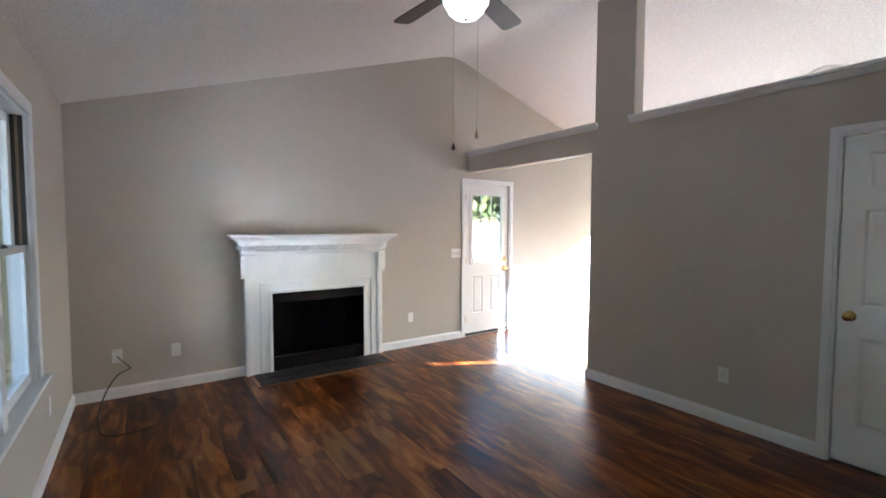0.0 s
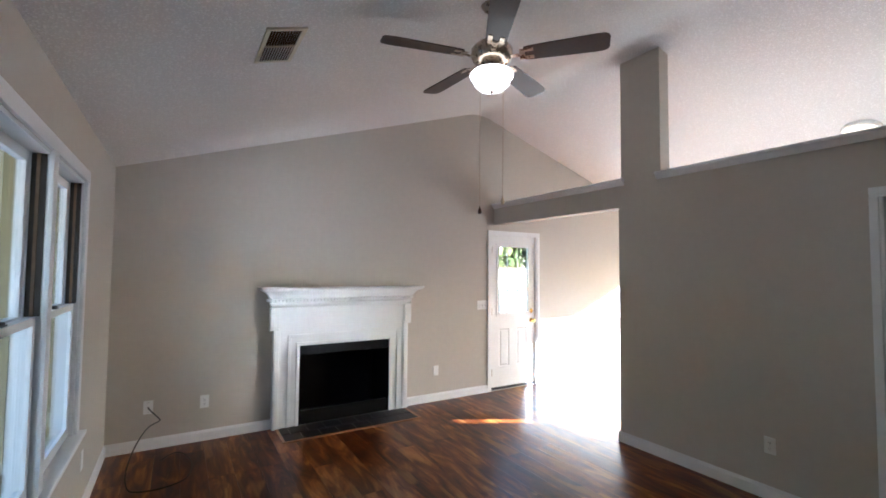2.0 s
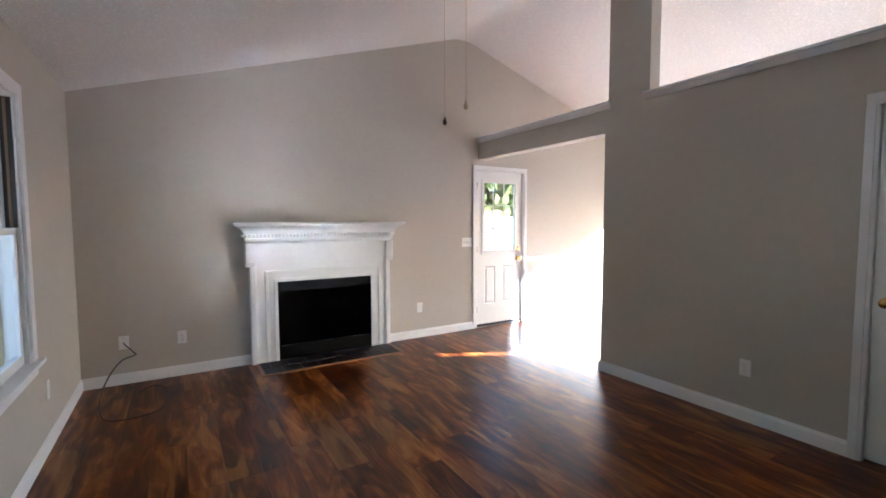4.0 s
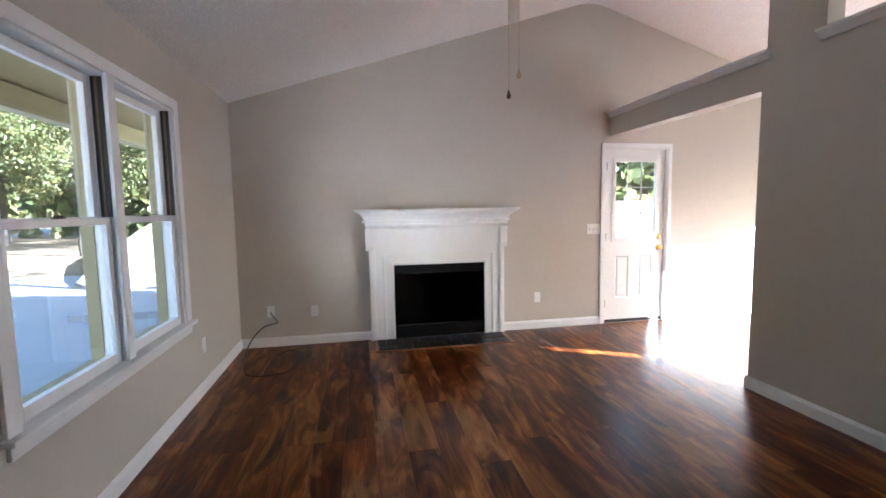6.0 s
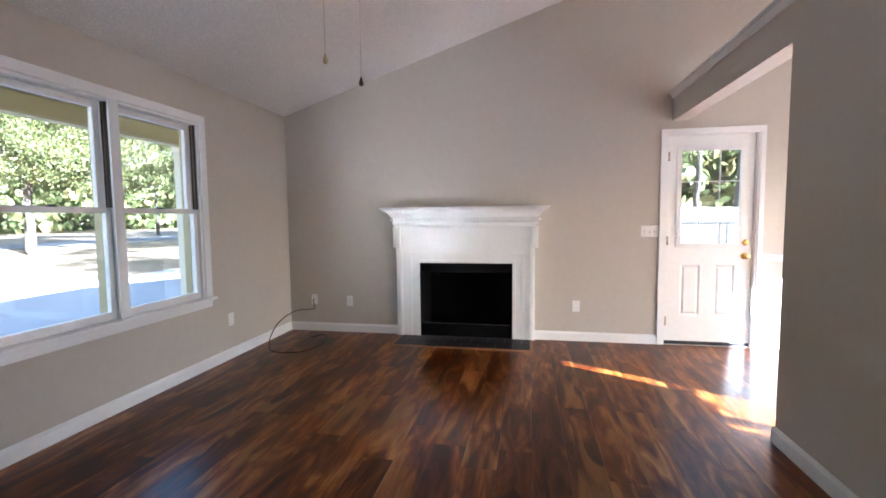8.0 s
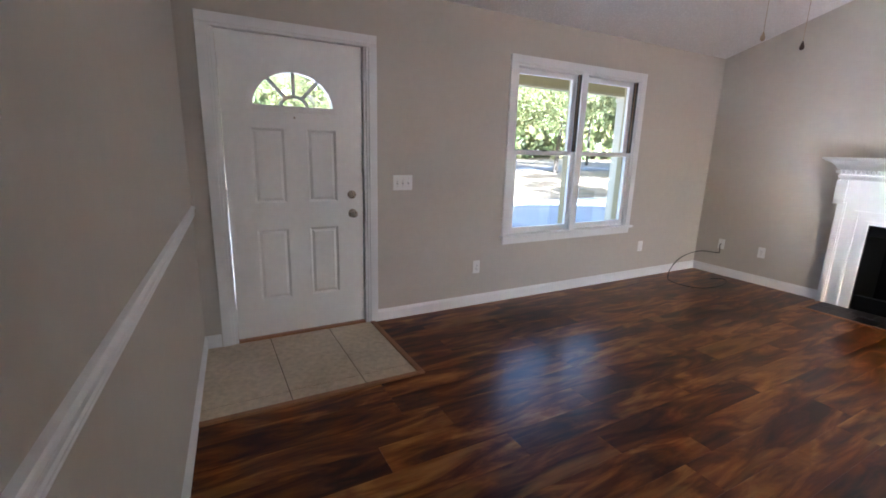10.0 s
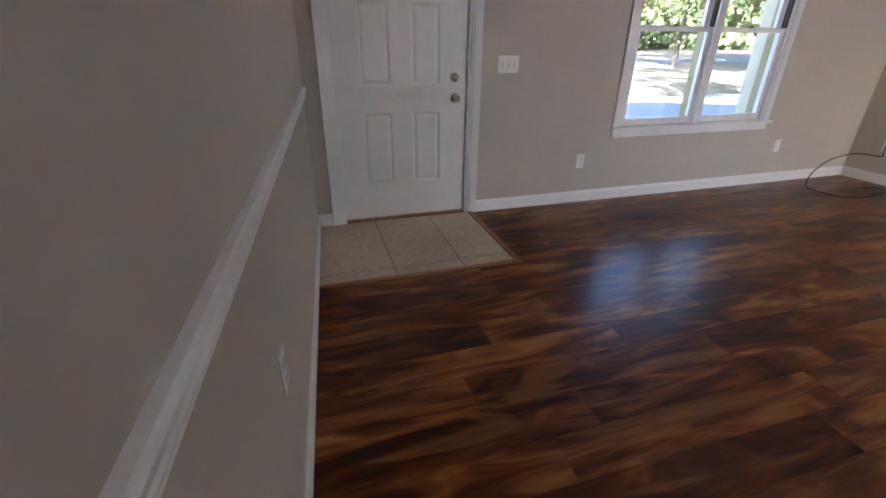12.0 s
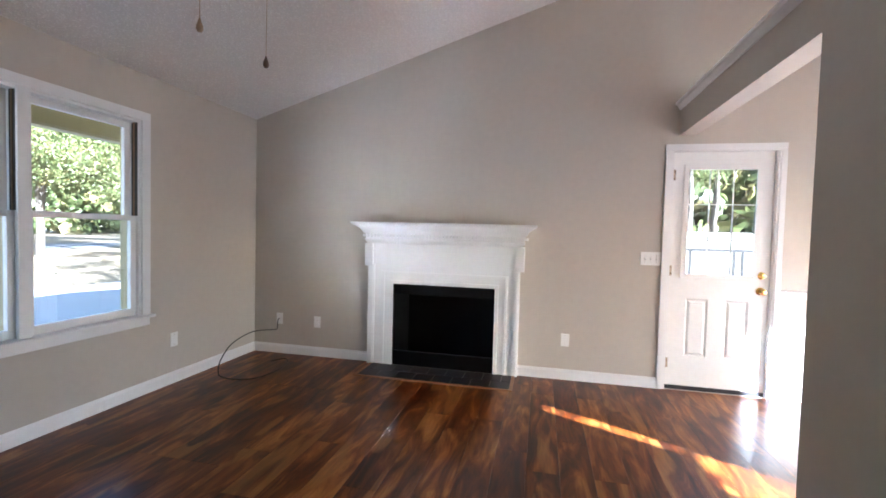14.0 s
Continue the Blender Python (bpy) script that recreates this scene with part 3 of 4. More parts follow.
for a in (47, 90, 133):
    bm = boxes((0.07, 0.245, -0.004, 0.010, -0.011, 0.011))
    bar = part("muntin", bm, DOORW, door)
    c, s = math.cos(radians(a)), math.sin(radians(a))
    ln = 1.0 / math.sqrt((c / FR_X) ** 2 + (s / FR_Z) ** 2) / 0.25
    bar.matrix_local = pose(FC, 0, FB, 0, -a, 0) @ Matrix.Diagonal((ln, 1, 1, 1))
bm = bmesh.new()
for y in (0.018, 0.022):
    bm.faces.new([bm.verts.new((p[0], y, p[1])) for p in arch(FR_X, FR_Z)])
pane = part("pane", bm, GLASS, door, "clear fanlight glass")
pane.visible_shadow = False
knob(door, "knob", 0.832, 0.87, NICKEL, label="satin nickel knob")
deadbolt(door, 0.828, 1.01, NICKEL, "satin nickel deadbolt")
part("peephole", lathe([(0, 0), (0.007, 0), (0.005, 0.003), (0, 0.003)], 12), NICKEL, door).matrix_local = pose(FC, 0, 1.535, 90, 0, 0)
for z in (0.2, 1.02, 1.85):
    hinge(door, -0.004, z, TRIM, "painted hinge")
structure("door_jamb", boxes((W - WT, W, -0.305, -0.280, 0, 2.046), (W - WT, W, 0.646, 0.665, 0, 2.046), (W - WT, W, -0.305, 0.665, 2.046, 2.05)), TRIM, "white painted jamb of the front door", "door jamb")
# dark strip added to paint the shade of the latch-side gap
structure("weatherstrip", boxes((W - WT + 0.01, W - 0.048, 0.6385, 0.6455, 0.0, 2.04)), SWEEP_GAP, "dark strip standing in for the shade in the front door's gap", "weatherstrip")
structure("door_sill", boxes((W - WT - 0.04, W + 0.012, -0.279, 0.641, -0.02, 0.023), bevel=0.004), OAK, "worn brown wooden front door sill", "door sill")

# closet door: six panels, hinged at its south side, front faces west; x runs south
cw = 0.756
cx = (0.11, 0.345, 0.411, 0.646)
pn = []
for a, b in ((cx[0], cx[1]), (cx[2], cx[3])):
    pn += [(a, b, 0.24, 0.80), (a, b, 0.99, 1.58), (a, b, 1.70, 1.92)]
door = panel_door("door_closet", "white six-panel closet door with brass knob, closed", cw, 2.022, pn, thick=0.035)
door.matrix_world = pose(E0 + 0.018, 1.128, 0.012, 0, 0, -90)
knob(door, "knob", 0.062, 0.925, BRASS, label="polished brass knob")
structure("door_jamb", boxes((E0, E1, 0.365, 0.370, 0, 2.04), (E0, E1, 1.130, 1.135, 0, 2.04), (E0 + 0.055, E0 + 0.065, 0.370, 1.130, 0, 2.04)), TRIM, "white painted jamb of the closet door", "door jamb")

# ---- front window: two double-hung units ----
win = thing("window_front", "white double-hung twin window with dark tracks", "window")
win["kind"] = "structure"
WY0, WY1, WM, WZ0, WZ1, WMZ = 1.985, 3.54, 2.765, 0.62, 2.085, 1.35
cas = bmesh.new()
for (a, b, c, d) in ((WY0 - 0.066, WY0 + 0.004, WZ0, WZ1 + 0.0), (WY1 - 0.004, WY1 + 0.066, WZ0, WZ1 + 0.0), (WY0 - 0.066, WY1 + 0.066, WZ1, WZ1 + 0.066), (WM - 0.036, WM + 0.036, WZ0, WZ1)):
    box(cas, W, W + 0.018, a, b, c, d, bevel=0.004)
part("casing", cas, TRIM, win)
part("stool", boxes((W - 0.09, W + 0.050, WY0 - 0.085, WY1 + 0.085, WZ0 - 0.024, WZ0), bevel=0.006), TRIM, win, "white window stool")
part("apron", boxes((W, W + 0.018, WY0 - 0.06, WY1 + 0.06, WZ0 - 0.085, WZ0 - 0.024), bevel=0.005), TRIM, win)
part("head_jamb", boxes((W - WT, W, WY0, WY1, WZ1 - 0.018, WZ1)), TRIM, win)
for a, b in ((WY0, WY0 + 0.022), (WM - 0.022, WM), (WM, WM + 0.022), (WY1 - 0.022, WY1)):
    part("side_jamb", boxes((W - WT, W, a, b, WZ0, WZ1 - 0.018)), TRIM, win)
part("outer_sill", boxes((W - WT - 0.05, W - 0.09, WY0 - 0.03, WY1 + 0.03, WZ0 - 0.05, WZ0 - 0.004)), JAMB, win)


def sash(name, y0, y1, z0, z1, xo, xi, stile, top, bot):
    s = part(name, boxes((xo, xi, y0, y0 + stile, z0, z1), (xo, xi, y1 - stile, y1, z0, z1), (xo, xi, y0 + stile, y1 - stile, z1 - top, z1), (xo, xi, y0 + stile, y1 - stile, z0, z0 + bot), bevel=0.003), TRIM, win)
    xm = (xo + xi) / 2
    p = part("pane", boxes((xm - 0.002, xm + 0.002, y0 + stile, y1 - stile, z0 + bot, z1 - top)), GLASS, s, "clear glass pane")
    p.visible_shadow = False
    return s


for a, b in ((WY0 + 0.024, WM - 0.024), (WM + 0.024, WY1 - 0.024)):
    sash("upper_sash", a + 0.012, b - 0.012, WMZ - 0.008, WZ1 - 0.02, W - 0.096, W - 0.064, 0.042, 0.045, 0.034)
    lo = sash("lower_sash", a + 0.004, b - 0.004, WZ0 + 0.002, WMZ + 0.020, W - 0.054, W - 0.020, 0.040, 0.034, 0.055)
    ym = (a + b) / 2
    lock = boxes((W - 0.050, W - 0.026, ym - 0.03, ym + 0.03, WMZ + 0.020, WMZ + 0.026), (W - 0.046, W - 0.032, ym - 0.018, ym + 0.026, WMZ + 0.026, WMZ + 0.036), bevel=0.002)
    part("sash_lock", lock, TRACK, lo, "dark bronze sash lock")
    for ys, ye in ((a - 0.0015, a + 0.0035), (b - 0.0035, b + 0.0015)):
        part("track", boxes((W - 0.060, W - 0.010, ys, ye, WMZ + 0.022, WZ1 - 0.019)), TRACK, win, "dark bronze sash track")
        part("track_rib", boxes((W - 0.042, W - 0.030, ys - 0.005, ye + 0.005, WMZ + 0.022, WZ1 - 0.019)), RIB, win, "tan rib of the sash track")
        part("outer_jamb", boxes((W - WT, W - 0.100, ys - 0.002, ye + 0.010 if ys < ym else ye + 0.002, WZ0, WZ1 - 0.019)), JAMB, win, "weathered yellow outer jamb")

# ---- fireplace ----
mantel = thing("fireplace_mantel", "white painted wooden mantel with dentil moulding", "mantel", 1.39, N, 0)
MX0, MX1 = -0.732, 0.735      # outer pilaster edges about the middle
OX0, OX1, OZ = -0.477, 0.510, 0.800


def mpart(name, bm, m=TRIM, label=""):
    return part(name, bm, m, mantel, label)


Y1 = -0.055
for b in ((MX0, OX0, Y1, 0.0, 0.0, OZ), (OX1, MX1, Y1, 0.0, 0.0, OZ)):
    mpart("side_board", boxes(b))
mpart("frieze", boxes((MX0, MX1, Y1, 0.0, OZ, 1.19)))
for a, b in ((MX0 - 0.002, MX0 + 0.066), (MX1 - 0.066, MX1 + 0.002)):
    mpart("pilaster", boxes((a, b, Y1 - 0.012, Y1, 0.0, 0.985), (a + 0.014, b - 0.014, Y1 - 0.018, Y1 - 0.011, 0.0, 0.985), bevel=0.003))
for a, b in ((MX0 - 0.036, MX0 + 0.046), (MX1 - 0.046, MX1 + 0.036)):
    bm = prism([(Y1 + 0.055, 1.19), (Y1 - 0.024, 1.185), (Y1 - 0.024, 1.005), (Y1 - 0.018, 0.965), (Y1 + 0.055, 0.965)], "x", a, b)
    mpart("corbel", bm)
fo = 0.118
bm = boxes((OX0 - fo, OX0 - fo + 0.032, Y1 - 0.013, Y1, 0.0, OZ + fo), (OX1 + fo - 0.032, OX1 + fo, Y1 - 0.013, Y1, 0.0, OZ + fo), (OX0 - fo + 0.032, OX1 + fo - 0.032, Y1 - 0.013, Y1, OZ + fo - 0.032, OZ + fo), bevel=0.004)
mpart("panel_moulding", bm)
bm = boxes((OX0 - 0.034, OX0, Y1 - 0.012, Y1, 0.0, OZ + 0.034), (OX1, OX1 + 0.034, Y1 - 0.012, Y1, 0.0, OZ + 0.034), (OX0, OX1, Y1 - 0.012, Y1, OZ, OZ + 0.034), bevel=0.003)
mpart("inner_moulding", bm)


def cornice(prof):
    """A moulding that returns round both ends: prof is a list of (overhang beyond the frieze, z)."""
    bm = bmesh.new()
    rows = []
    for o, z in prof:
        rows.append([bm.verts.new(p) for p in ((MX0 - o, 0.0, z), (MX0 - o, Y1 - o, z), (MX1 + o, Y1 - o, z), (MX1 + o, 0.0, z))])
    for r, s in zip(rows, rows[1:]):
        for k in range(3):
            bm.faces.new((r[k], r[k + 1], s[k + 1], s[k]))
    bm.faces.new(rows[0])
    bm.faces.new(rows[-1])
    return bm


mpart("bed_moulding", cornice([(0.0, 1.178), (0.012, 1.180), (0.012, 1.192), (0.026, 1.204), (0.034, 1.222), (0.034, 1.236), (0.024, 1.240)]))
mpart("dentil_board", cornice([(0.024, 1.240), (0.030, 1.240), (0.030, 1.282), (0.024, 1.284)]))
mpart("crown", cornice([(0.028, 1.282), (0.046, 1.284), (0.050, 1.294), (0.062, 1.318), (0.084, 1.340), (0.114, 1.356), (0.128, 1.362), (0.130, 1.372)]))
mpart("shelf", cornice([(0.136, 1.372), (0.142, 1.376), (0.142, 1.388), (0.138, 1.392), (0.10, 1.392)]))
dm = mesh(boxes((-0.0112, 0.0112, -0.034, 0.0, -0.012, 0.013)), "dentil", TRIM)
k, pitch = 0, 0.0345
x = MX0 - 0.020
while x < MX1 + 0.024:
    d = new("dentil", dm)
    d.parent = mantel
    d.matrix_local = pose(x, Y1 - 0.030, 1.262)
    x += pitch
for sx in (-1, 1):
    for j in range(3):
        d = new("dentil", dm)
        d.parent = mantel
        d.matrix_local = pose((MX1 + 0.030 if sx > 0 else MX0 - 0.030), Y1 - 0.005 + j * pitch * 0.8, 1.262, 0, 0, 90 * sx)

# the firebox, let into the wall
fb = thing("firebox", "black steel fireplace insert, empty and unlit", "fireplace", 1.39, N, 0)
FD = 0.48
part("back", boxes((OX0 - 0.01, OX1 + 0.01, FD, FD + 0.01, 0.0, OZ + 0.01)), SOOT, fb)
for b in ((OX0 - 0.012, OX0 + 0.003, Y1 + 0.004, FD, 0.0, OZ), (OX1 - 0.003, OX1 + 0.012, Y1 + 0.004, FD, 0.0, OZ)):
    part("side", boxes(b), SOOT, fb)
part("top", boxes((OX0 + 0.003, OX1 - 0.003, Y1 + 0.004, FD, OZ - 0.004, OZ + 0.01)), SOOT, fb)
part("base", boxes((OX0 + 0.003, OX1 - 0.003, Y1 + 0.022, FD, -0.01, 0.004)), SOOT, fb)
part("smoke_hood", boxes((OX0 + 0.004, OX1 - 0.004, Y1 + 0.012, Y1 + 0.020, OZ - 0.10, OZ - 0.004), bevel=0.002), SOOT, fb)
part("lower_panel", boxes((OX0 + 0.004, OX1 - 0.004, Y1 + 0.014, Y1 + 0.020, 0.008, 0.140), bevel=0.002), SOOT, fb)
# the lip's lighter tone paints the highlight along the panel's top edge
part("panel_lip", boxes((OX0 + 0.030, OX1 - 0.030, Y1 + 0.004, Y1 + 0.018, 0.142, 0.150), bevel=0.003), mat("lip_highlight_black", (0.022, 0.0215, 0.021), 0.32, var=0.5, scale=10), fb, "lip of the lower panel, coloured lighter as a highlight")
# hearth: slate tiles in two courses, edged in oak
hearth = thing("hearth", "flush hearth of black slate tiles edged in oak", "hearth", 1.39, N, 0)
HX0, HX1, HY0 = -0.672, 0.690, -0.430
part("mortar_bed", boxes((HX0, HX1, HY0, Y1 + 0.002, -0.004, 0.006)), mat("grey_mortar", (0.20, 0.19, 0.18), 0.9, var=0.2), hearth)
cols, gap = 8, 0.008
tw = (HX1 - HX0) / cols
td = (-0.075 - HY0) / 2
tm_full = mesh(boxes((-tw / 2 + gap / 2, tw / 2 - gap / 2, -td / 2 + gap / 2, td / 2 - gap / 2, -0.004, 0.0035), bevel=0.0015), "tile", SLATE)
tm_half = mesh(boxes((-tw / 4 + gap / 2, tw / 4 - gap / 2, -td / 2 + gap / 2, td / 2 - gap / 2, -0.004, 0.0035), bevel=0.0015), "tile", SLATE)
for r in range(2):
    yc = HY0 + td * (r + 0.5)
    if r == 0:
        spots = [(HX0 + tw * (k + 0.5), tm_full) for k in range(cols)]
    else:
        spots = [(HX0 + tw / 4, tm_half)] + [(HX0 + tw * (k + 1), tm_full) for k in range(cols - 1)] + [(HX1 - tw / 4, tm_half)]
    for x, m_ in spots:
        o = new("tile", m_)
        o.parent = hearth
        o.matrix_local = pose(x, yc, 0.006 + random.uniform(0, 0.001))
part("edging", boxes((HX0 - 0.028, HX0, HY0 - 0.028, -0.075, 0.0, 0.0095), (HX1, HX1 + 0.028, HY0 - 0.028, -0.075, 0.0, 0.0095), (HX0, HX1, HY0 - 0.028, HY0, 0.0, 0.0095), bevel=0.002), OAK, hearth, "reddish oak edging strip")

# ---- wall plates ----


def outlet_plate(label, kind="outlet"):
    """A wall plate in the x-z plane facing -y."""
    o = thing("outlet" if kind == "outlet" else "blank_plate" if kind == "blank" else "cable_plate", label, "wall plate")
    part("cover", boxes((-0.036, 0.036, -0.006, 0.0, -0.058, 0.058), bevel=0.003), PLATE, o)
    if kind == "outlet":
        for z in (0.020, -0.020):
            f = part("socket", boxes((-0.017, 0.017, -0.0085, -0.005, z - 0.0145, z + 0.0145), bevel=0.004), PLATE, o)
            part("slot", boxes((-0.0075, -0.0055, -0.0092, -0.008, z - 0.003, z + 0.006), (0.0055, 0.0075, -0.0092, -0.008, z - 0.003, z + 0.006), (-0.002, 0.002, -0.0092, -0.008, z - 0.010, z - 0.006)), SLOT, f, "dark outlet slots")
        part("screw", lathe([(0, 0), (0.003, 0), (0.002, 0.001), (0, 0.001)], 8), NICKEL, o).matrix_local = pose(0, -0.006, 0, 90)
    else:
        for z in (0.042, -0.042):
            part("screw", lathe([(0, 0), (0.003, 0), (0.002, 0.001), (0, 0.001)], 8), NICKEL, o).matrix_local = pose(0, -0.006, z, 90)
        if kind == "cable":
            part("cable_jack", lathe([(0, 0), (0.006, 0), (0.006, 0.012), (0.004, 0.014), (0, 0.014)], 12), NICKEL, o).matrix_local = pose(0, -0.006, 0.0, 90)
    return o


out = outlet_plate("white duplex outlet above the baseboard")
out["group"] = "wall outlets"
out.matrix_world = pose(0.081, N, 0.352)
for x, y, z, r in ((W, 1.666, 0.353, 90), (E0, 1.752, 0.375, -90), (1.55, south(1.55), 0.52, 180 + ang)):
    copy_thing(out, pose(x, y, z, 0, 0, r))
blank = outlet_plate("white blank wall plate above the baseboard", "blank")
blank.matrix_world = pose(2.543, N, 0.362)
copy_thing(blank, pose(W, 3.845, 0.363, 0, 0, 90))
outlet_plate("white cable plate with a black coaxial cable", "cable").matrix_world = pose(-0.35, N, 0.363)


def switch_plate(name, label, gangs):
    o = thing(name, label, "light switch")
    w = 0.023 * gangs + 0.012
    part("cover", boxes((-w, w, -0.006, 0.0, -0.058, 0.058), bevel=0.003), PLATE, o)
    for k in range(gangs):
        x = (k - (gangs - 1) / 2) * 0.046
        s = part("toggle", boxes((x - 0.0045, x + 0.0045, -0.018, -0.005, -0.004, 0.010), bevel=0.0015), PLATE, o)
        # grey patch on the cover, coloured as the shade of the toggle's slot
        part("toggle_slot", boxes((x - 0.006, x + 0.006, -0.0068, -0.0055, -0.012, 0.012)), mat("plate_shadow_gap", (0.25, 0.25, 0.24), 0.6), o)
        for z in (0.030, -0.030):
            part("screw", lathe([(0, 0), (0.0028, 0), (0.002, 0.001), (0, 0.001)], 8), NICKEL, o).matrix_local = pose(x, -0.006, z, 90)
    return o


switch_plate("switch_plate", "white triple toggle switch plate by the front door", 3).matrix_world = pose(W, 0.952, 1.105, 0, 0, 90)
switch_plate("switch_plate", "white triple toggle switch plate by the back door", 3).matrix_world = pose(3.232, N, 1.128)

# coaxial cable from its plate to a loose loop on the floor
cab = part("coaxial_cable", tube([(-0.350, N - 0.018, 0.363), (-0.335, 4.84, 0.352), (-0.262, 4.72, 0.302), (-0.262, 4.66, 0.300), (-0.333, 4.44, 0.322), (-0.398, 4.24, 0.255), (-0.438, 4.14, 0.130), (-0.425, 4.09, 0.030), (-0.365, 4.06, 0.005), (-0.22, 4.04, 0.005), (-0.07, 4.12, 0.005), (-0.02, 4.36, 0.005), (-0.06, 4.58, 0.012), (-0.14, 4.66, 0.020), (-0.24, 4.58, 0.005)], 0.0052), CABLE, smooth=True)
tagged(cab, "loose black coaxial cable looped on the floor", "cable")

# ---- ceiling vent ----
vent = thing("ceiling_vent", "cream metal ceiling register with brown louvres", "vent", 0.245, 2.575, ceil_z(0.245) - 0.001, 0, -math.degrees(math.atan(SL)), 0)
vw, vl = 0.098, 0.200
bm = boxes((-vw, -vw + 0.022, -vl, vl, -0.008, 0.002), (vw - 0.022, vw, -vl, vl, -0.008, 0.002), (-vw + 0.022, vw - 0.022, -vl, -vl + 0.022, -0.008, 0.002), (-vw + 0.022, vw - 0.022, vl - 0.022, vl, -0.008, 0.002), (-vw + 0.022, vw - 0.022, -0.006, 0.006, -0.008, 0.002), bevel=0.002)
part("frame", bm, VENTM, vent)
# no duct behind: a dark sheet paints its shade
part("backing", boxes((-vw + 0.02, vw - 0.02, -vl + 0.02, vl - 0.02, 0.010, 0.012)), SLOT, vent, "dark sheet standing in for the duct's shade")
sl = mesh(boxes((-0.0008, 0.0008, -0.083, 0.083, -0.007, 0.007)), "louvre", VENTD)
for side in (-1, 1):
    for k in range(11):
        o = new("louvre", sl)
        o.parent = vent
        o.matrix_local = pose(-0.068 + k * 0.0136, side * 0.092, 0.0, 0, 55 * side, 0)

# ---- ceiling fan ----
FX, FY = 1.262, 2.128
FZ = 2.735
fan = thing("ceiling_fan", "five-blade ceiling fan with a lit glass bowl", "ceiling fan", FX, FY, FZ)
cz = ceil_z(FX) - FZ
can = part("canopy", lathe([(0.0, 0.0), (0.062, 0.0), (0.064, -0.012), (0.052, -0.040), (0.026, -0.062), (0.014, -0.066), (0.0, -0.066)], 28), BRONZE, fan, "", True)
can.matrix_local = pose(0, 0, cz + 0.006, 0, -math.degrees(math.atan(SL)), 0)
part("downrod", lathe([(0.0, 0.05), (0.0125, 0.05), (0.0125, cz - 0.04), (0, cz - 0.04)], 14), BRONZE, fan, "", True)
part("motor_housing", lathe([(0.0, 0.092), (0.040, 0.090), (0.050, 0.080), (0.094, 0.066), (0.112, 0.044), (0.114, 0.010), (0.102, -0.012), (0.070, -0.028), (0.0, -0.028)], 40), BRONZE, fan, "", True)
part("switch_housing", lathe([(0.0, -0.028), (0.056, -0.028), (0.062, -0.040), (0.060, -0.062), (0.072, -0.070), (0.074, -0.078), (0.0, -0.078)], 32), BRONZE, fan, "", True)
bowl = part("bowl", lathe([(0.070, -0.072), (0.108, -0.082), (0.118, -0.096), (0.117, -0.108), (0.104, -0.116), (0.104, -0.124), (0.092, -0.150), (0.066, -0.172), (0.034, -0.182), (0.0, -0.184)], 40), BULB, fan, "frosted glass bowl, lit", True)
part("finial", lathe([(0.0, -0.183), (0.010, -0.184), (0.010, -0.190), (0.004, -0.197), (0.0, -0.198)], 12), BRONZE, fan, "", True)
bl = bmesh.new()
prof = [(0.175, 0.048), (0.20, 0.054), (0.35, 0.060), (0.54, 0.066), (0.578, 0.064), (0.596, 0.054), (0.604, 0.036)]
top = [(r, w) for r, w in prof] + [(r, -w) for r, w in prof[::-1]]
f0 = [bl.verts.new((x, y, 0.0)) for x, y in top]
f1 = [bl.verts.new((x, y, 0.006)) for x, y in top]
bl.faces.new(f0)
bl.faces.new(f1[::-1])
for k in range(len(top)):
    k2 = (k + 1) % len(top)
    bl.faces.new((f0[k], f1[k], f1[k2], f0[k2]))
blade_me = mesh(bl, "blade", BLADE)
iron = boxes((0.085, 0.175, -0.013, 0.013, -0.008, -0.003), bevel=0.002)
for s in (-1, 1):
    box(iron, 0.165, 0.225, s * 0.030 - 0.012, s * 0.030 + 0.012, -0.0045, -0.0005, bevel=0.0015)
box(iron, 0.150, 0.180, -0.042, 0.042, -0.005, -0.001, bevel=0.0015)
iron_me = mesh(iron, "blade_iron", BRONZE)
for k in range(5):
    a = 22.9 + 72 * k
    b = new("blade", blade_me)
    b.parent = fan
    b.matrix_local = pose(0, 0, 0.0, 0, 0, a) @ pose(0, 0, 0, -11, 0, 0)
    i = new("blade_iron", iron_me)
    i.parent = b
for (px, py, pz, nm) in ((1.285, 2.265, 1.909, "dark fob"), (1.235, 1.998, 1.925, "light fob")):
    dx, dy = px - FX, py - FY
    s = 0.062 / math.hypot(dx, dy)
    c = part("pull_chain", tube([(dx * s, dy * s, -0.055), (dx * s * 1.5, dy * s * 1.5, -0.075), (dx, dy, -0.13), (dx, dy, pz + 0.03 - FZ)], 0.0013, 6, 4), CHAIN, fan)
    part("fob", lathe([(0, 0.034), (0.003, 0.033), (0.005, 0.024), (0.010, 0.010), (0.011, 0.0), (0.007, -0.008), (0, -0.010)], 14, (dx, dy, pz - FZ)), BLADE if nm.startswith("dark") else CHAIN, c, nm, True)
# flush-mount lamp on the far slope
lx = 5.34
dome = thing("ceiling_lamp", "flush-mount ceiling lamp with a lit glass dome", "ceiling lamp", lx, 1.73, ceil_z(lx), 0, math.degrees(math.atan(SR)), 0)
part("rim", lathe([(0, 0.004), (0.145, 0.004), (0.150, -0.010), (0.142, -0.032), (0.126, -0.036), (0, -0.036)], 40), TRIM, dome, "", True)
part("shade", lathe([(0.126, -0.034), (0.118, -0.055), (0.09, -0.075), (0.05, -0.086), (0, -0.088)], 40), DOME, dome, "lit glass dome", True)

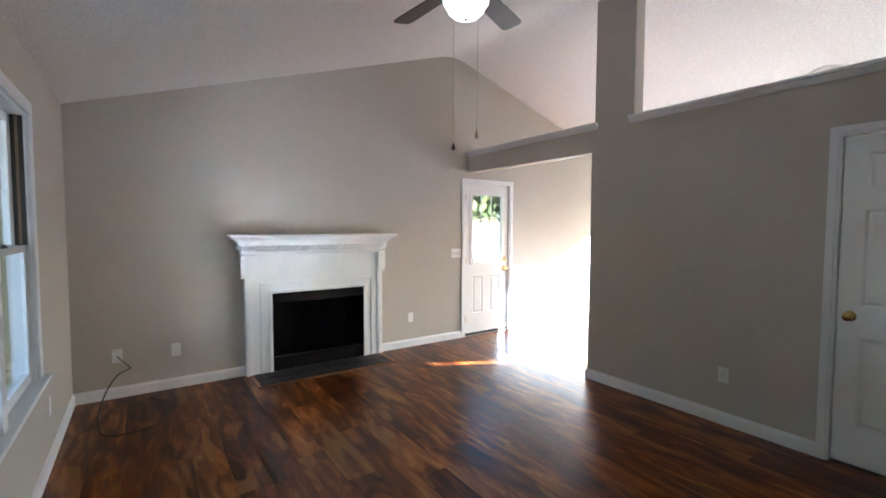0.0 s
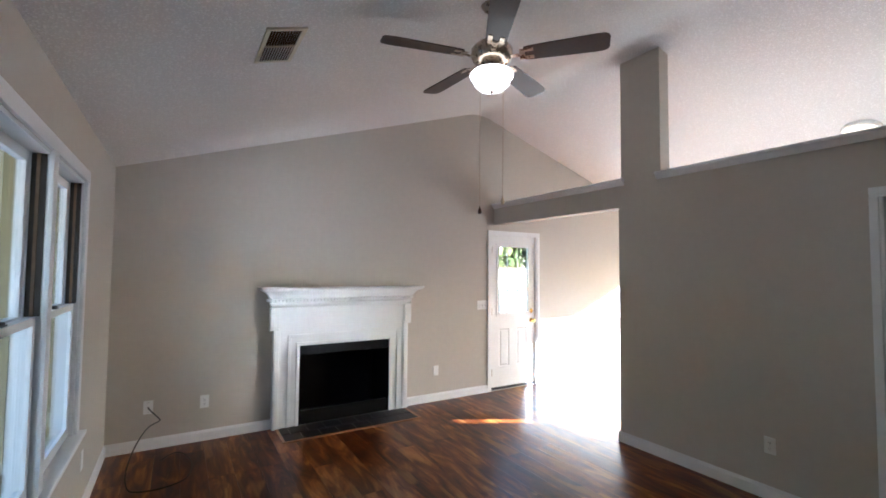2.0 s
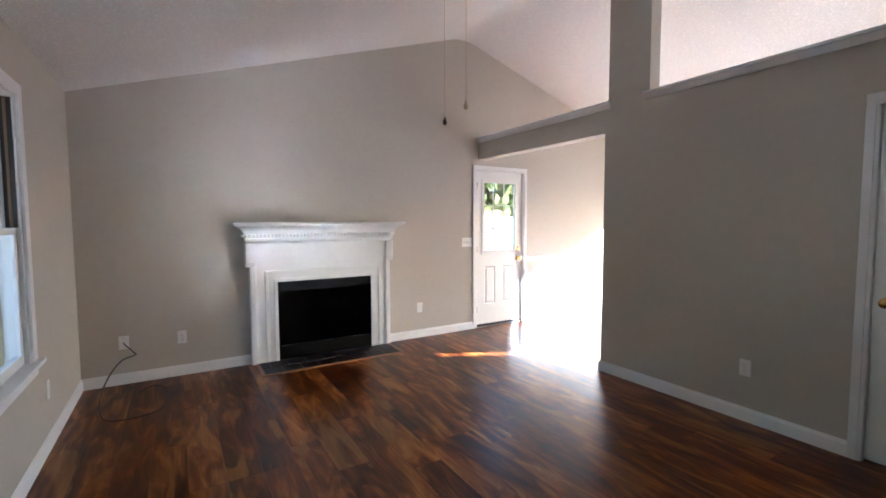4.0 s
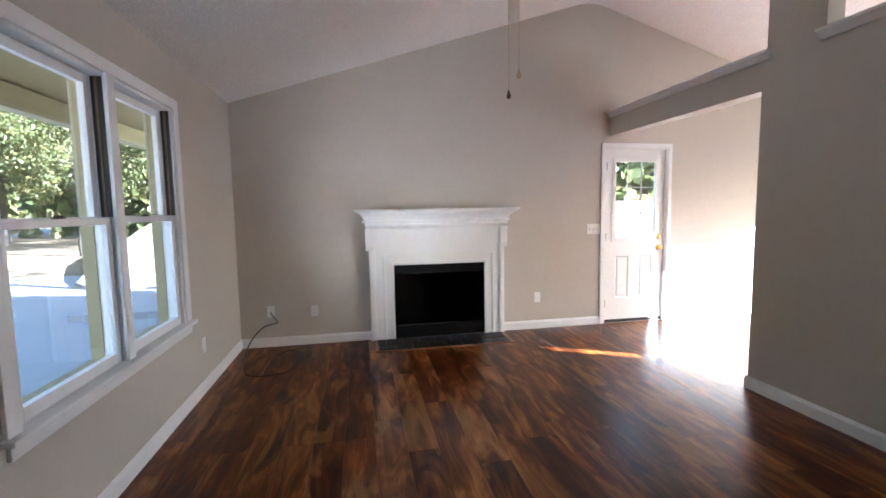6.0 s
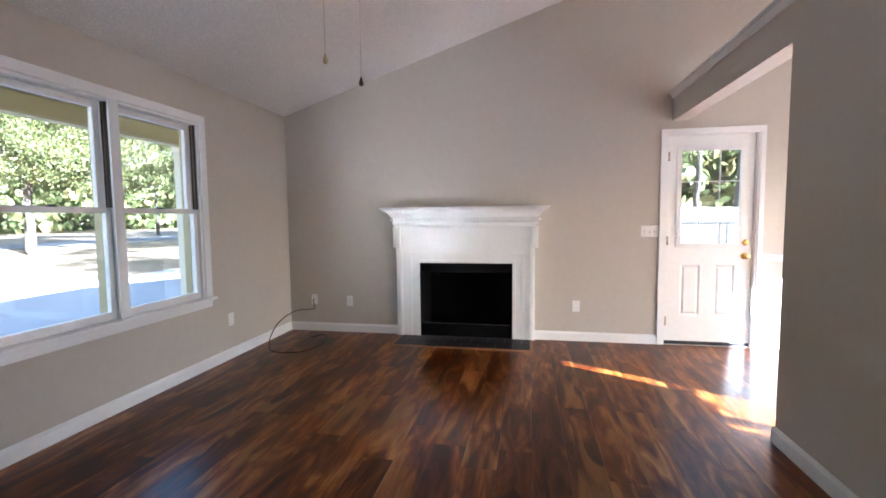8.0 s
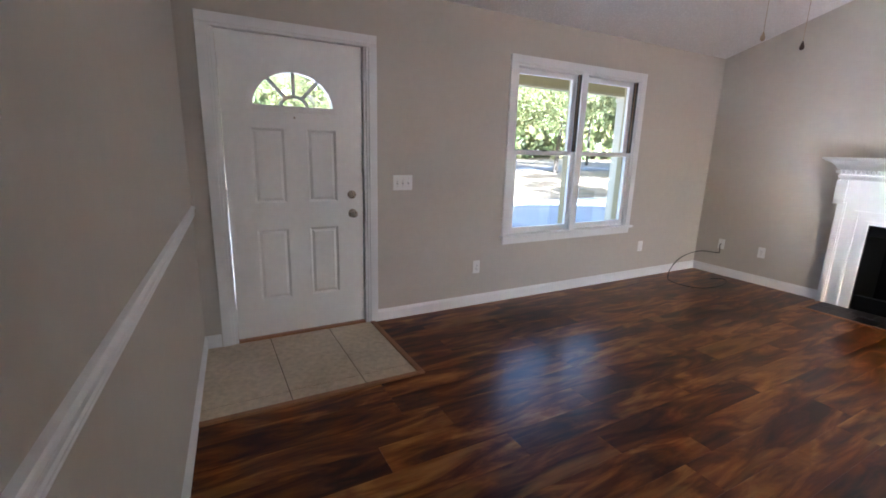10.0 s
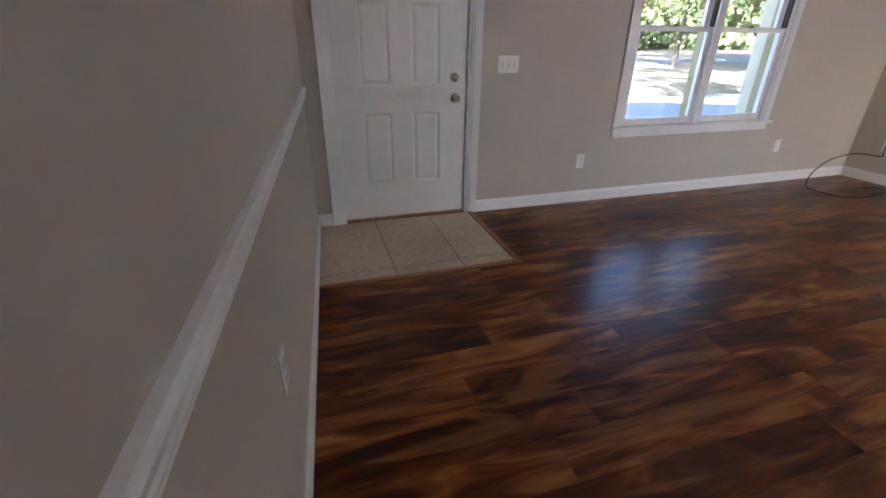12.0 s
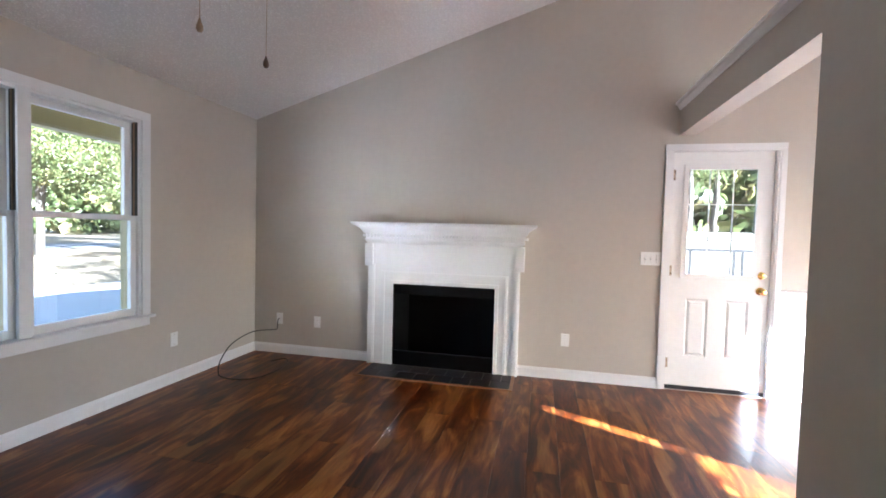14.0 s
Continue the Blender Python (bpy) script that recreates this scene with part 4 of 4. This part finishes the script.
# ---- entry tiles ----
entry = thing("entry_tiles", "beige ceramic entry tiles with brown grout, edged in oak", "tile floor")
entry["kind"] = "structure"
TX1, TY1 = 0.245, 0.675
part("grout_bed", boxes((W, TX1, -0.62, TY1, -0.02, 0.0035)), GROUT, entry)
xs = [W + 0.004, 0.135, TX1]
ys = [-0.62, -0.075, 0.345, TY1]
for i in range(2):
    for j in range(3):
        part("tile", boxes((xs[i] + 0.003, xs[i + 1] - 0.003, ys[j] + 0.003, ys[j + 1] - 0.003, 0.0, 0.0068), bevel=0.0015), TILE, entry)
part("edging", boxes((TX1, TX1 + 0.036, -0.64, TY1 + 0.036, 0.0, 0.013), (W + BASE_T, TX1, TY1, TY1 + 0.036, 0.0, 0.013), bevel=0.004), OAK, entry, "reddish oak edging strip")

# ---- outside ----
structure("ground", boxes((-400, 400, -400, 400, -0.60, -0.32)), LAWN, "dry lawn scattered with leaves", "ground")
structure("driveway", boxes((-9.3, -1.95, -30, 14, -0.33, -0.312)), CONCRETE, "grey concrete drive in front of the porch", "driveway")
structure("back_patio", boxes((-4, 30, 8.0, 11.5, -0.33, -0.20)), CONCRETE, "pale sunlit concrete yard behind the house", "patio")
DRY = mat("pale_dry_grass", (0.15, 0.135, 0.10), 0.95, var=0.5, scale=1.2, bump=0.5, bump_scale=20)
structure("back_bank", prism([(11.4, -0.4), (33.0, -0.4), (33.0, 1.8), (18.0, 1.55), (15.0, 0.9), (12.5, 0.1)], "x", -6, 32), DRY, "pale dry grass bank rising behind the yard", "bank")
structure("road", boxes((-34, -27, -200, 200, -0.33, -0.30)), ASPHALT, "asphalt road beyond the lawn", "road")
structure("porch_floor", boxes((W - 1.35, W - WT, -3.0, 6.4, -0.32, -0.10), bevel=0.01), CONCRETE, "grey concrete porch slab", "porch")
structure("porch_beam", boxes((-1.70, -1.61, -3.0, 6.4, 2.10, 2.235), bevel=0.006), SIDING, "tan painted porch beam", "beam")
structure("porch_beam_trim", boxes((-1.712, -1.598, -3.0, 6.4, 2.075, 2.10), bevel=0.003), mat("pale_tan_board", (0.50, 0.43, 0.25), 0.6, var=0.05), "pale tan board under the porch beam", "trim")
eave = [(x, ceil_z(x) + t + 0.014) for x in (ext_w, W - WT)]
structure("porch_ceiling", prism([eave[0], eave[1], (W - WT, eave[1][1] - 0.03), (ext_w, eave[0][1] - 0.03)], "y", -1.49, N + 0.49), SIDING, "tan painted porch ceiling", "ceiling")
col = thing("porch_column", "cream painted square porch column", "column", -1.66, 4.62, -0.10)
part("shaft", boxes((-0.11, 0.11, -0.11, 0.11, 0.08, 2.12), bevel=0.008), CREAM, col)
part("base", boxes((-0.125, 0.125, -0.125, 0.125, 0.0, 0.08), bevel=0.01), CREAM, col)
part("capital", boxes((-0.125, 0.125, -0.125, 0.125, 2.12, 2.20), bevel=0.01), CREAM, col)
# deck and railing behind the back door
structure("deck", boxes((2.2, 6.0, N + WT + 0.03, 8.0, -0.20, -0.06)), CONCRETE, "pale sunlit back landing", "deck")
rail = thing("deck_railing", "black metal railing along the back landing", "railing", 0, 7.9, -0.06)
BLACK = mat("black_railing_metal", (0.015, 0.015, 0.015), 0.4)
part("top_rail", boxes((2.3, 5.9, -0.025, 0.025, 1.19, 1.235), bevel=0.004), BLACK, rail)
part("bottom_rail", boxes((2.3, 5.9, -0.012, 0.012, 0.10, 0.12), bevel=0.004), BLACK, rail)
bal = mesh(boxes((-0.016, 0.016, -0.016, 0.016, 0.0, 1.19)), "baluster", BLACK)
for x in (2.31, 3.05, 3.75, 4.45, 5.03, 5.14, 5.89):
    o = new("baluster", bal)
    o.parent = rail
    o.matrix_local = pose(x, 0, 0.0)


def tree(x, y, h, spread, seed, leaves=2600, size=0.16, trunk_r=0.16, clumps=260, base=-0.34):
    """A tapered trunk, limbs, and a crown of many small leaf clumps."""
    rng = random.Random(seed)
    o = thing("tree", "broadleaf tree with a full green crown", "tree", x, y, base, group="trees across the yard")
    bm = bmesh.new()

    def limb(p, q, r0, r1, n=8, k=5):
        rings = []
        for i in range(k + 1):
            t = i / k
            c = p.lerp(q, t) + Vector((rng.uniform(-1, 1), rng.uniform(-1, 1), 0)) * 0.04 * h / 8 * (1 if 0 < i < k else 0)
            d = (q - p).normalized()
            s = d.orthogonal().normalized()
            u = d.cross(s)
            r = r0 + (r1 - r0) * t
            rings.append([bm.verts.new(c + r * (s * math.cos(6.2832 * j / n) + u * math.sin(6.2832 * j / n))) for j in range(n)])
        for a, b in zip(rings, rings[1:]):
            for j in range(n):
                bm.faces.new((a[j], a[(j + 1) % n], b[(j + 1) % n], b[j]))

    fork = Vector((rng.uniform(-0.2, 0.2), rng.uniform(-0.2, 0.2), h * 0.38))
    limb(Vector((0, 0, -0.1)), fork, trunk_r * 1.3, trunk_r * 0.8, 10)
    tips = []
    for k in range(8):
        a = 6.2832 * k / 8 + rng.uniform(-0.3, 0.3)
        e = fork + Vector((math.cos(a) * spread * rng.uniform(0.4, 0.75), math.sin(a) * spread * rng.uniform(0.4, 0.75), h * rng.uniform(0.05, 0.5)))
        limb(fork, e, trunk_r * 0.5, trunk_r * 0.1, 6)
        tips.append(e)
    tips.append(fork + Vector((0, 0, h * 0.5)))
    part("trunk", bm, BARK, o)
    # clumps of leaves round the limbs, with gaps between them
    g = np.random.default_rng(seed)
    centres = np.array([tuple(t) for t in tips])[g.integers(0, len(tips), clumps)] + g.normal(0, 1, (clumps, 3)) * np.array((1, 1, 0.8)) * spread * 0.25
    centres[:, 2] = np.maximum(centres[:, 2], h * 0.2 + g.random(clumps) * h * 0.12)
    size_of = g.uniform(0.5, 1.3, clumps) * spread * 0.075
    which = g.integers(0, clumps, leaves)
    at = centres[which] + g.normal(0, 1, (leaves, 3)) * np.array((1, 1, 0.7)) * size_of[which][:, None]
    u = g.normal(0, 1, (leaves, 3))
    u /= np.linalg.norm(u, axis=1)[:, None]
    w = np.cross(u, g.normal(0, 1, (leaves, 3)))
    w /= np.linalg.norm(w, axis=1)[:, None]
    s = (size * g.uniform(0.6, 1.5, leaves))[:, None]
    quad = np.stack((at - u * s * 0.6, at - w * s * 0.36, at + u * s * 0.6, at + w * s * 0.36), axis=1)
    vs = quad.reshape(-1, 3).tolist()
    fs = np.arange(leaves * 4).reshape(-1, 4).tolist()
    me = bpy.data.meshes.new("crown")
    me.from_pydata(vs, [], fs)
    me.materials.append(LEAF)
    cr = new("crown", me)
    cr.parent = o
    return o


spots = [(-21.5, 9, 10, 4.8), (-21, 17.0, 10, 4.8), (-10.5, 20.5, 9.5, 4.4), (-24, 19, 10, 4.6), (-24, 24, 11, 5.0), (-26, 6, 10, 4.6), (-19, 29, 10, 4.8), (-40, 14, 13, 6.5), (-42, 28, 13, 6.5), (-38, 42, 13, 6.5), (-40, 0, 13, 6.5), (-24, 42, 12, 6.0), (-12, 36, 11, 5.0)]
for k, (x, y, h, s) in enumerate(spots):
    tree(x, y, h, s, 20 + k, 62000 if x > -30 else 14000, 0.095 if x > -30 else 0.24, 0.15)
# unseen tree, added beside the house only to cast shade on the front yard
tree(-0.8, 8.9, 9.5, 3.2, 41, 30000, 0.07, 0.15, 190)
for k, (x, y, h, s) in enumerate([(1.5, 19.5, 8, 3.6), (8.0, 20, 8.5, 3.8), (9.8, 18.5, 9, 4.2), (4.5, 23, 11, 5.0), (11, 26, 11, 5.0), (0.0, 21, 10, 4.5)]):
    tree(x, y, h, s, 60 + k, 26000, 0.07, 0.14, 150, 1.35)



def woods(name, label, x0, x1, y0, y1, h, count, size, seed):
    """Far woods: an uneven mass of leaf clumps, too many to count."""
    rng = random.Random(seed)
    vs, fs = [], []
    for k in range(count):
        x, y = rng.uniform(x0, x1), rng.uniform(y0, y1)
        top = h * (0.75 + 0.3 * noise.noise((x * 0.08, y * 0.08, seed)))
        p = Vector((x, y, -0.3 + top * rng.random() ** 0.8))
        m_ = Euler((rng.uniform(0, 6.3), rng.uniform(0, 6.3), rng.uniform(0, 6.3))).to_matrix()
        s = size * rng.uniform(0.5, 1.5)
        b0 = len(vs)
        for q in ((-0.5, -0.25, 0), (0.1, -0.5, 0.12), (0.6, 0, 0), (0.1, 0.5, 0.12), (-0.5, 0.25, 0)):
            vs.append(tuple(p + m_ @ (Vector(q) * s)))
        fs.append((b0, b0 + 1, b0 + 2, b0 + 3, b0 + 4))
    me = bpy.data.meshes.new(name)
    me.from_pydata(vs, [], fs)
    me.materials.append(LEAF)
    return tagged(new(name, me), label, "woods", kind="stuff")


woods("far_woods", "dense green woods beyond the road", -85, -60, -60, 130, 15, 26000, 1.1, 3)
woods("far_woods", "dense green woods behind the back yard", -25, 45, 34, 50, 14, 14000, 0.8, 4)

# far house across the road
house = thing("house", "pale house across the road with a grey roof", "house", -48, 22, -0.32)
part("wall", boxes((-4, 4, -7, 7, 0, 2.9)), mat("pale_house_siding", (0.62, 0.62, 0.60), 0.7, var=0.05), house)
part("roof", prism([(-4.6, 2.9), (4.6, 2.9), (0, 5.0)], "y", -7.5, 7.5), ROOFM, house)
for y in (-4.5, -1.5, 3.5):
    w_ = part("window", boxes((3.98, 4.04, y - 0.6, y + 0.6, 0.9, 2.2)), TRIM, house)
    part("pane", boxes((4.03, 4.06, y - 0.5, y + 0.5, 1.0, 2.1)), mat("dark_far_pane", (0.03, 0.04, 0.05), 0.15), w_)

# ---- floor planks ----
floor = thing("floor", "dark acacia laminate plank floor, satin finish", "floor")
floor["kind"] = "structure"
part("underlay", boxes((W, FAR, -0.95, N, -0.03, -0.0105)), UNDER, floor)
PW, PL, G = 0.182, 1.21, 0.0003
plank_meshes = {}
rng = random.Random(5)


def plank_mesh(w, l):
    k = (round(w, 3), round(l, 3))
    if k not in plank_meshes:
        bm_ = bmesh.new()
        c = 0.0005
        lo = [bm_.verts.new((x, y, -0.010)) for x, y in ((0, 0), (w, 0), (w, l), (0, l))]
        md = [bm_.verts.new((x, y, -c)) for x, y in ((0, 0), (w, 0), (w, l), (0, l))]
        hi = [bm_.verts.new((x, y, 0.0)) for x, y in ((c, c), (w - c, c), (w - c, l - c), (c, l - c))]
        bm_.faces.new(hi)
        for a, b in ((lo, md), (md, hi)):
            for q in range(4):
                bm_.faces.new((a[q], a[(q + 1) % 4], b[(q + 1) % 4], b[q]))
        plank_meshes[k] = mesh(bm_, "plank", PLANK)
    return plank_meshes[k]


far_bm = bmesh.new()
x = W
while x < FAR - 0.01:
    w = min(PW, FAR - x)
    y = -1.0 - rng.choice((0.0, 0.2, 0.4, 0.6, 0.8, 1.0))
    while y < N - 0.005:
        y1 = min(y + PL, N)
        y0 = max(y, south(x + w) - 0.02)
        # the tiles take the corner by the front door, the hearth lies on the floor
        if x + w <= TX1 + 0.02 and y0 < TY1 + 0.02:
            y0 = TY1 + 0.02
        if x > 4.28 and y1 > 3.3:
            y0 = max(y0, 3.3)
        elif x > 4.28:
            y0 = y1
        if y1 - y0 > 0.02:
            if x < 3.9 and y1 > -0.75:
                o = new("plank", plank_mesh(w - G, y1 - y0 - G))
                o.parent = floor
                o.matrix_local = pose(x, y0, 0)
            else:
                box(far_bm, x, x + w - G, y0, y1 - G, -0.010, 0.0)
        y += PL
    x += PW
# pale floor added out of view, to bounce sunlight through the passage
structure("bounce_floor", boxes((4.29, FAR, -1.05, 3.298, -0.010, 0.0)), BOUNCE, "unseen pale floor added to bounce sunlight out of the next room", "floor")
far = part("far_planks", far_bm, PLANK_FAR, floor)
far["kind"] = "stuff"
